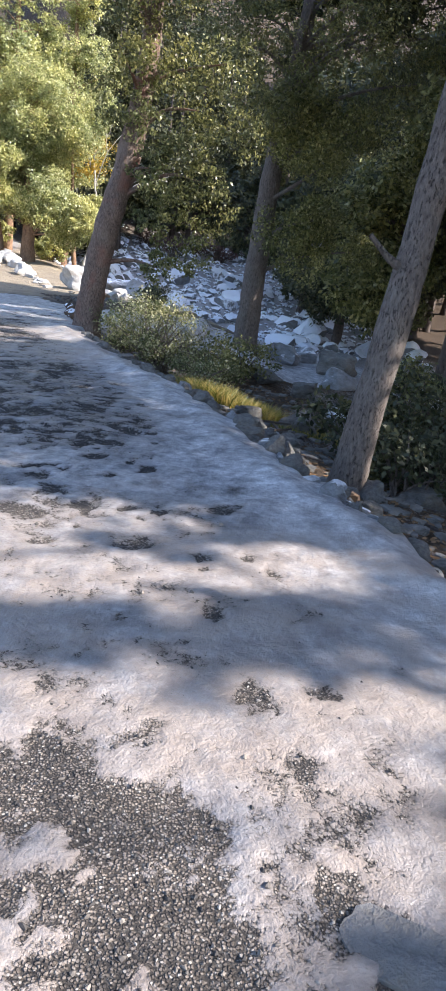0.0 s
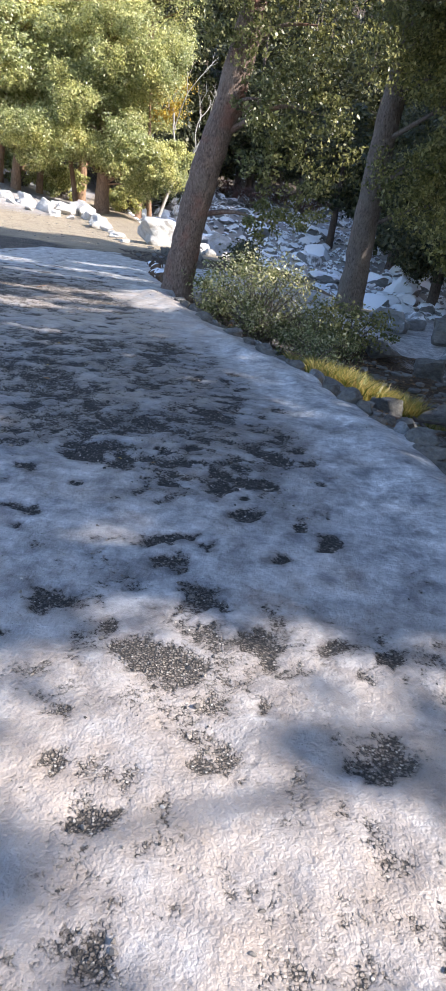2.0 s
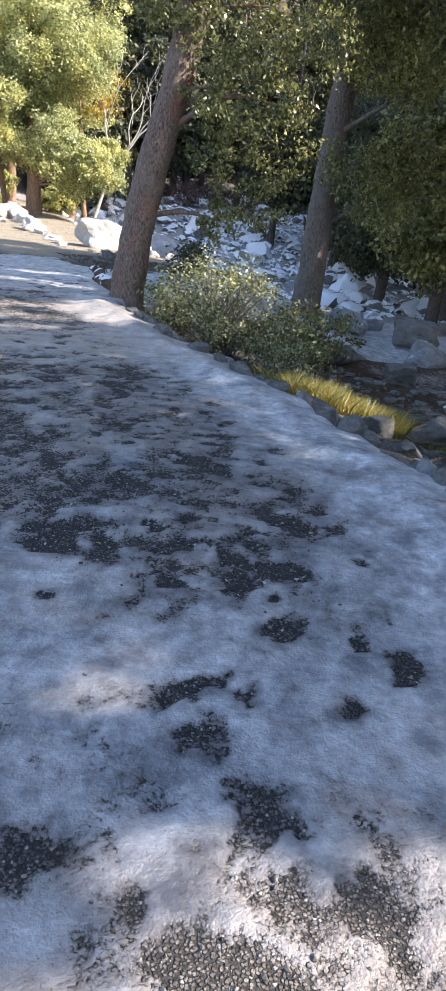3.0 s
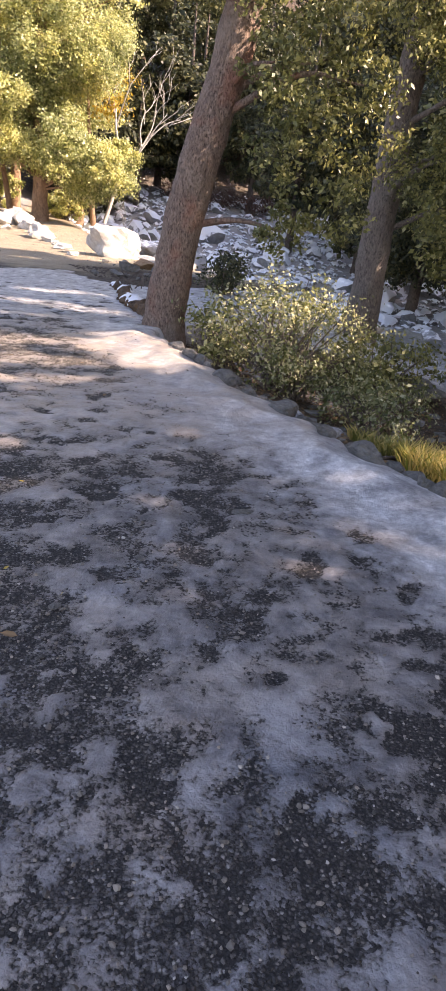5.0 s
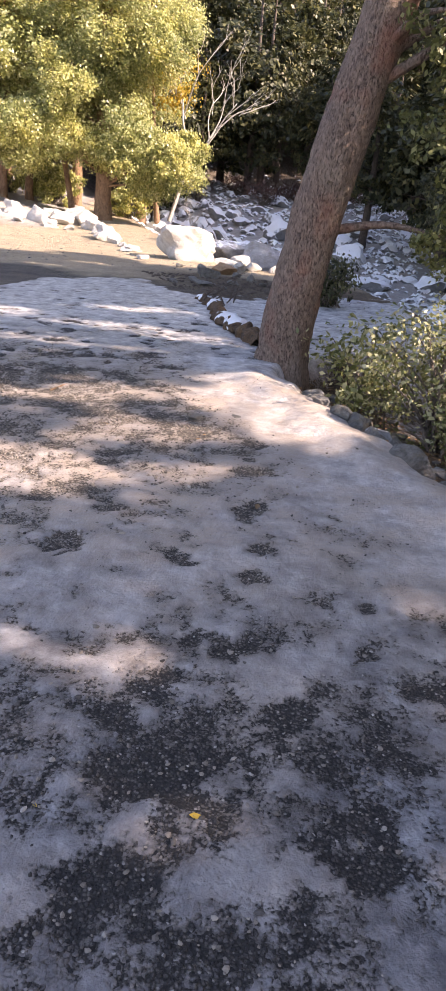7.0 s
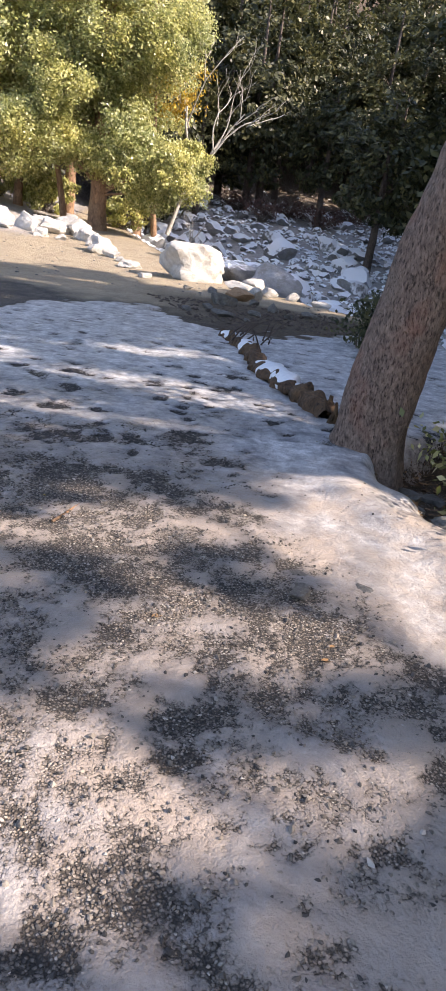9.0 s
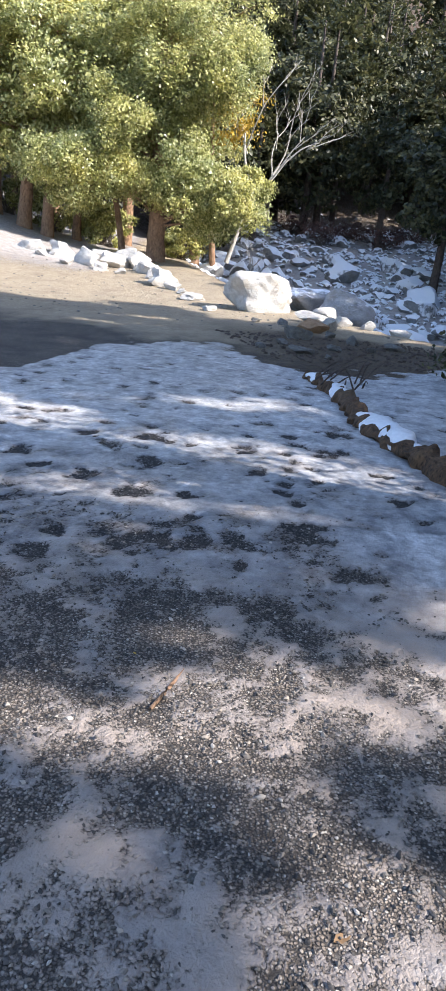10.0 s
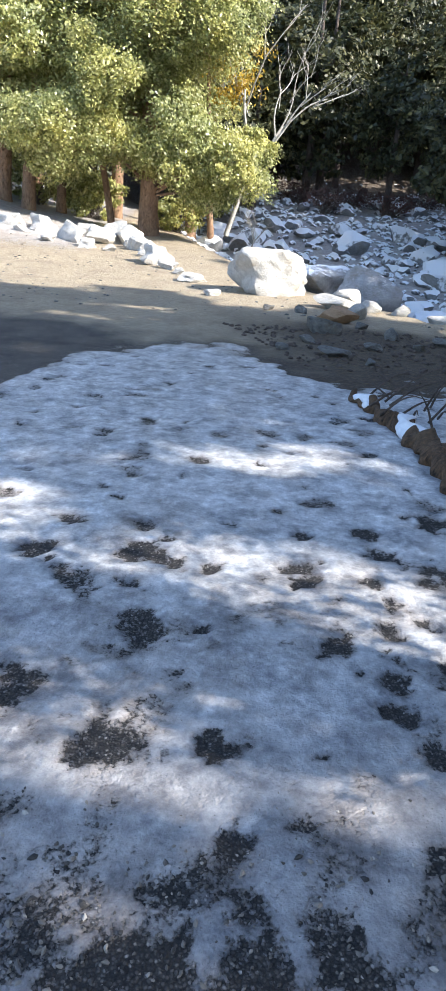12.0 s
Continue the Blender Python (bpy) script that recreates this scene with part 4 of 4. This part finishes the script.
child("trunk", from_arrays("trunk", v, f, BARK_F), g)
v, f = leaf_quads(sprays(blob(0.6, -0.3, 7.4, 1.2, 0.8, 1.8, 12, 71, (0.4, 0.8)), 130, 30, 0.3), 0.12)
child("crown", from_arrays("crown", v, f, LEAF_GOLD, False), g)


def dead_tree(x, y, z, h, seed, spread, label, lean=0.0):
    """Bare pale branches, forking."""
    r = random.Random(seed)
    ob = thing("dead_tree", (x, y, z), label, "dead tree")

    def grow(p, d, length, rad, depth):
        q = p + d * length
        mid = (p + q) / 2 + np.array([r.uniform(-1, 1), r.uniform(-1, 1), r.uniform(-0.5, 1)]) * length * 0.09
        v, f = tube([p, mid, q], [rad, rad * 0.8, rad * 0.55], 6, 8, 0.05, seed)
        child("branch" if depth else "trunk", from_arrays("branch", v, f, DEADWOOD), ob)
        if depth < 5:
            for _ in range(2 if depth else 3):
                e = d + np.array([r.uniform(-1, 1), r.uniform(-1, 1), r.uniform(-0.35, 0.6)]) * spread
                e /= np.linalg.norm(e)
                grow(p + (q - p) * r.uniform(0.55, 1.0), e, length * r.uniform(0.55, 0.8), rad * 0.6, depth + 1)

    d = np.array([lean, 0, 1.0])
    grow(np.zeros(3), d / np.linalg.norm(d), h * 0.40, h * 0.011, 0)
    return ob


dead_tree(-1.1, 43.4, zg(-1.1, 43.4) + 1.0, 9.5, 5, 0.62, "bare pale dead tree beside the sunlit oak", 0.3)
dead_tree(-0.4, 41.8, zg(-0.4, 41.8), 3.0, 8, 0.9, "bare pale twiggy shrub under the oak", 0.3)
dead_tree(12.0, 38.0, zg(12.0, 38.0) + 0.3, 8.5, 9, 0.8, "bare pale dead branches above the dark trees", -0.1)

# dark trees on the far bank and hillside
variants = []
for k, (h, rr) in enumerate([(9.0, 2.6), (7.0, 2.4), (12.0, 2.8)]):
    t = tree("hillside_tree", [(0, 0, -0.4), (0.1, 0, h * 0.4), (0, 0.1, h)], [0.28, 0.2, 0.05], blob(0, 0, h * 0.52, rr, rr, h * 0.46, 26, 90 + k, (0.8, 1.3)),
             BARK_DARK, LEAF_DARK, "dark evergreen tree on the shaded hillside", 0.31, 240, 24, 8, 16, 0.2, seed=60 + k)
    variants.append(t)
spots = [(9.5, 47.0), (12.5, 43.0), (5.5, 62.0), (9.0, 58.0)]
r = random.Random(17)
for k in range(90):
    spots.append((r.uniform(-22, 34), 58 + 44 * r.random()))
for k in range(18):
    spots.append((r.uniform(4, 27), r.uniform(64, 82)))
for k in range(12):
    spots.append((r.uniform(17, 26), r.uniform(20, 56)))
spots = [p for p in spots if not (p[1] < 63 and p[0] < 4.5)] + [(-15 - 2.2 * k, 50 + (k * 7) % 9) for k in range(6)] + [(-16 + 1.7 * k, 57 + (k * 5) % 8) for k in range(13)]
for k, (x, y) in enumerate(spots):
    m = pose(x, y, zg(x, y), 0, 0, k * 77) @ Matrix.Scale(0.85 + 0.4 * ((k * 37) % 10) / 10, 4)
    if k < 3:
        variants[k].matrix_basis = m
        tagged(variants[k], group="hillside trees")
    else:
        copy_thing(variants[k % 3], pose(x, y, zg(x, y), 0, 0, k * 77))


# ---- bush, grass and log ----
def bush(name, x, y, rx, ry, rz, n, per, leaf, size, label, seed, twig_mat=BARK_B):
    z = zg(x, y)
    ob = thing(name, (x, y, z), label, "bush")
    cl = blob(0, 0, rz * 0.9, rx, ry, rz * 0.8, n, seed, (0.2, 0.34))
    r = random.Random(seed)
    parts = []
    for c, _ in cl:
        p0 = np.array([r.uniform(-.25, .25), r.uniform(-.25, .25), -0.05])
        parts.append(tube([p0, (p0 + np.array(c)) / 2 + np.array([0, 0, 0.1]), np.array(c) * 1.05], [0.018, 0.012, 0.004], 5, 8))
    v, f = merged(parts)
    child("stem", from_arrays("stem", v, f, twig_mat), ob)
    v, f = leaf_quads(sprays(cl, per, 14, 0.3, 0.3), size)
    child("foliage", from_arrays("foliage", v, f, leaf, False), ob)
    return ob


bush("bush", 1.4, 13.5, 0.95, 0.9, 0.8, 64, 130, LEAF_BUSH, 0.043, "leafy sunlit evergreen bush on the bank", 31)
bush("bush", 2.3, 12.7, 0.7, 0.7, 0.4, 28, 130, LEAF_BUSH, 0.045, "low leafy bush beside the grass on the bank", 32)
bush("bush", 0.75, 14.3, 0.45, 0.5, 0.6, 20, 80, LEAF_BUSH, 0.06, "small leafy bush behind the leaning oak", 33)
bush("bush", 3.4, 15.4, 0.9, 0.8, 0.6, 26, 110, LEAF_OAK, 0.07, "shaded evergreen bush by the creek oak", 34)
bush("bush", 1.7, 20.4, 0.5, 0.45, 0.5, 18, 130, LEAF_DARK, 0.07, "small dark evergreen bush past the leaning oak", 35)
bush("bush", 4.6, 7.6, 0.9, 0.9, 0.7, 30, 90, LEAF_DARK, 0.08, "dark thin-leaved shrub on the bank", 36)
bush("bush", 5.0, 4.9, 0.9, 0.9, 0.8, 30, 90, LEAF_DARK, 0.08, "dark thin-leaved shrub on the bank", 37)


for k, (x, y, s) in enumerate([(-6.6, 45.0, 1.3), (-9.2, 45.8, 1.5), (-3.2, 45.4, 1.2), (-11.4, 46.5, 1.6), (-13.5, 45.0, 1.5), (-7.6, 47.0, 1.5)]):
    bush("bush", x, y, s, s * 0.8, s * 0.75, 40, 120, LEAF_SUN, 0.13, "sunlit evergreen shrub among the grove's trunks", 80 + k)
for k, (x, y) in enumerate([(5.2, 57.5), (7.2, 59.5), (9.4, 58.0), (3.8, 60.5), (11.5, 60.0)]):
    bush("bush", x, y, 1.4, 1.0, 0.8, 44, 26, LEAF_RED, 0.12, "bare reddish shrub on the far creek bank", 90 + k)


def grass(name, x, y, rx, ry, n, tall, label, seed):
    r = np.random.default_rng(seed)
    a = r.random(n) * 6.283
    q = np.sqrt(r.random(n))
    px, py = x + rx * q * np.cos(a), y + ry * q * np.sin(a)
    pz = height(px, py)
    h = tall * (0.5 + r.random(n))
    w = 0.007 + 0.006 * r.random(n)
    b = r.random(n) * 6.283
    lean = h * (0.25 + 0.7 * r.random(n))
    ang = r.random(n) * 6.283
    base = np.stack([px, py, pz - 0.01], 1)
    side = np.stack([np.cos(b), np.sin(b), 0 * b], 1) * w[:, None]
    mid = base + np.stack([np.cos(ang) * lean * 0.35, np.sin(ang) * lean * 0.35, h * 0.62], 1)
    top = base + np.stack([np.cos(ang) * lean, np.sin(ang) * lean, h], 1)
    v = np.stack([base - side, base + side, mid + side * 0.7, mid - side * 0.7, top], 1).reshape(-1, 3)
    i = np.arange(n) * 5
    f = np.concatenate([np.stack([i, i + 1, i + 2], 1), np.stack([i, i + 2, i + 3], 1), np.stack([i + 3, i + 2, i + 4], 1)])
    return tagged(new(name, from_arrays(name, v, f, GRASS, False)), label, "grass", kind="stuff")


bush("bush", 3.9, 8.3, 0.8, 0.8, 0.6, 26, 90, LEAF_DARK, 0.08, "dark thin-leaved shrub on the bank", 38)
bush("bush", 5.4, 9.6, 1.0, 0.9, 0.8, 30, 90, LEAF_DARK, 0.08, "dark thin-leaved shrub on the bank", 39)
bush("bush", 3.9, 6.6, 0.6, 0.6, 0.5, 22, 90, LEAF_DARK, 0.07, "dark thin-leaved shrub on the bank", 40)
bush("bush", 6.4, 12.6, 1.0, 0.9, 0.8, 26, 90, LEAF_OAK, 0.09, "evergreen shrub between the bank's boulders", 51)
def leaf_litter(name, n, seed):
    """Dry leaves strewn over the bank below the road edge."""
    r = np.random.default_rng(seed)
    y = r.uniform(2.0, 15.8, n)
    x = edge_x(y) + 0.12 + 5.0 * r.random(n) ** 1.6
    at = np.stack([x, y, height(x, y) + 0.012], 1)
    v, f = leaf_quads(at, 0.07, 0.35, 0.6)
    mid = np.repeat(at, 4, 0)
    v[:, 2] = mid[:, 2] + (v[:, 2] - mid[:, 2]) * 0.3
    return tagged(new(name, from_arrays(name, v, f, LEAF_DRY, False)), "dry brown leaf litter strewn over the bank", "leaves", kind="stuff")


leaf_litter("leaf_litter", 9000, 61)
grass("grass", 2.55, 10.5, 0.8, 0.65, 5200, 0.22, "sunlit tuft of long yellow-green grass on the bank", 41)
grass("grass", 3.6, 10.1, 0.9, 0.5, 3000, 0.10, "short green grass between the bank's boulders", 42)
grass("grass", 2.0, 11.4, 0.4, 0.5, 1400, 0.14, "dry grass below the stones of the road edge", 43)


def log():
    """The rotten log, broken into pieces and half under snow."""
    pts = [(-0.18, 15.8, 0.0), (-0.33, 16.6, 0.03), (-0.50, 17.7, 0.02), (-0.52, 18.9, 0.02), (-0.66, 20.2, 0.0)]
    ob = thing("rotten_log", pts[0], "rotten broken log lying half under snow", "log")
    base = np.array(pts[0])
    line = curve_points(pts, 81) - base
    for k, (a, b, w) in enumerate(((0, 20, 0.125), (16, 44, 0.085), (42, 62, 0.10), (60, 80, 0.07))):
        seg = line[a:b + 1:4] + np.array([0.03 * (-1) ** k, 0, 0.03])
        v, f = tube(seg, [w * 0.7, w, w * 0.85, w, w * 0.5], 30, 70, 0.16, 4 + k)
        d = np.array([noise.noise(Vector(p) * 7) for p in v])
        e = np.array([noise.noise(Vector((p[0] * 30, p[1] * 5, p[2] * 30))) for p in v])
        v = v + np.stack([d, d * 0.6, d], 1) * 0.07 + np.stack([e, 0 * e, e], 1) * 0.014
        child("wood", from_arrays("wood", v, f, ROTTEN), ob)
    for a, b, w, dx in ((19, 43, 0.13, 0.05), (57, 67, 0.09, 0.04), (71, 79, 0.07, -0.02)):
        seg = line[a:b + 1:3] + np.array([dx, 0, 0.035])
        v, f = tube(seg, [0.04, w, w * 1.1, w * 0.95, w, 0.04], 22, 40, 0.2, 9 + a)
        v[:, 2] = (v[:, 2] - 0.03) * 0.6 + 0.065
        u = np.array([noise.noise(Vector(p) * 4.5) + 0.5 * noise.noise(Vector(p) * 11) for p in v])
        v = v + np.stack([u * 0.08, 0 * u, u * 0.03], 1)
        child("snow_cap", from_arrays("snow_cap", v, f, SNOW), ob, "smooth snow lying on the log")
    r = random.Random(5)
    for k in range(7):
        p = np.array([r.uniform(-0.03, 0.12), r.uniform(-0.15, 0.3), -0.02])
        v, f = tube([p, p + np.array([r.uniform(-.04, .04), r.uniform(-.04, .04), r.uniform(0.1, 0.24)])], [0.035, 0.014], 7, 8, 0.4, k)
        child("splinter", from_arrays("splinter", v, f, ROTTEN), ob)
    for k in range(16):
        p = np.array([r.uniform(-0.5, 0.1), 3.0 + r.uniform(0, 1.6), 0.08])
        d = np.array([r.uniform(-.3, .5), r.uniform(-.4, .4), r.uniform(0.05, 0.4)])
        v, f = tube([p, p + d * 0.5 + np.array([0, 0, 0.05]), p + d], [0.012, 0.008, 0.003], 5, 7)
        child("twig", from_arrays("twig", v, f, BARK_DARK), ob)
    return ob


log()


def stick(x, y, length, turn, r0, mat, label):
    ob = thing("stick", (x, y, zg(x, y) + r0 * 0.7), label, "stick")
    d = np.array([math.cos(turn), math.sin(turn), 0]) * length
    v, f = tube([-d / 2, np.array([0.01, 0.01, 0.004]), d / 2], [r0, r0, r0 * 0.6], 7, 10, 0.15, 2)
    child("wood", from_arrays("wood", v, f, mat), ob)
    return ob


stick(-2.16, 13.34, 0.27, 1.15, 0.008, BARK_F, "thin orange-brown stick on the gravel")
r = random.Random(15)
for k in range(16):
    y = r.uniform(4.5, 11.5)
    x = float(edge_x(np.array(y))) + r.uniform(0.3, 2.4)
    stick(x, y, r.uniform(0.5, 1.5), r.uniform(0, 3.1), r.uniform(0.01, 0.022), BARK_DARK, "dark fallen branch lying on the bank's litter")
for k, (x, y, s, m) in enumerate([(-1.01, 12.83, 0.07, SLAB), (-1.05, 12.64, 0.11, SLAB), (-0.73, 12.69, 0.08, SLAB), (-0.58, 4.57, 0.055, ROCK_GREY), (-0.94, 7.66, 0.05, ROCK_GREY),
                                  (-0.59, 8.07, 0.05, ROCK_GREY), (-0.02, 8.64, 0.09, ROCK_GREY), (-2.05, 12.55, 0.04, ROCK_GREY)]):
    rock("flat_pebble", x, y, (s * 0.9, s * 0.6, s * 0.22), "small flat pale stone on the icy path", m, k % 7, k * 1.1, 3, 0.3, group="flat stones on the path", category="stone")


def broken_slab(x, y, w, d, thick, turn, label):
    """A ragged piece of the road's surface, lifted a little."""
    r = random.Random(4)
    bm = bmesh.new()
    n = 22
    low, top = [], []
    for k in range(n):
        a = 2 * math.pi * k / n
        q = 1 / (abs(math.cos(a)) ** 2.6 + abs(math.sin(a)) ** 2.6) ** (1 / 2.6) * r.uniform(0.88, 1.06)
        low.append(bm.verts.new((w * q * math.cos(a), d * q * math.sin(a), -0.03)))
        top.append(bm.verts.new((w * q * 0.97 * math.cos(a), d * q * 0.97 * math.sin(a), thick + r.uniform(-0.003, 0.003))))
    for k in range(n):
        bm.faces.new((low[k], low[(k + 1) % n], top[(k + 1) % n], top[k]))
    bm.faces.new(top)
    me = bpy.data.meshes.new("asphalt_slab")
    bm.to_mesh(me)
    bm.free()
    me.materials.append(SLAB)
    ob = new("asphalt_slab", me)
    ob.matrix_basis = pose(x, y, zg(x, y) + 0.004, 3, -2, turn)
    return tagged(ob, label, "slab")


broken_slab(1.2, 0.8, 0.16, 0.10, 0.016, -38, "broken grey slab of the road surface among ice")


def fallen_leaf():
    v = [(-1, 0, 0.02), (-0.4, 0.45, 0.12), (0.4, 0.4, 0.1), (1, 0, 0.03), (0.4, -0.4, 0.14), (-0.4, -0.45, 0.1), (0, 0, 0.0)]
    f = [(0, 6, 1), (1, 6, 2), (2, 6, 3), (3, 6, 4), (4, 6, 5), (5, 6, 0)]
    return from_arrays("fallen_leaf", np.array(v) * 0.017, np.array(f), LITTER, False)


def debris_area(r):
    y = 1.0 + 9.0 * r.random()
    return -0.1 * y + r.uniform(-1.3, 2.2), y


stones("bark_debris", 260, debris_area, 0.0042, BARK_DARK, "tiny dark bark crumbs strewn over the ice", 27)
LEAF_MESH = fallen_leaf()
DRY_MESH = LEAF_MESH.copy()
DRY_MESH.materials[0] = LEAF_DRY
r = random.Random(9)
for k in range(70):
    y = r.choice((r.uniform(-0.7, 4), r.uniform(4, 14)))
    x = -0.9 + r.uniform(-1.0, 1.3) - 0.09 * y + 0.5
    dry = k % 3 == 0
    ob = new("fallen_leaf", DRY_MESH if dry else LEAF_MESH)
    ob.matrix_basis = pose(x, y, zg(x, y) + 0.004, r.uniform(-12, 12), r.uniform(-12, 12), r.uniform(0, 360)) @ Matrix.Scale(r.uniform(0.6, 1.3) * (1.5 if dry else 1.0), 4)
    tagged(ob, "curled dry brown leaf lying on the ice" if dry else "small fallen yellow leaf lying on the ice", "leaf", "fallen leaves on the path")
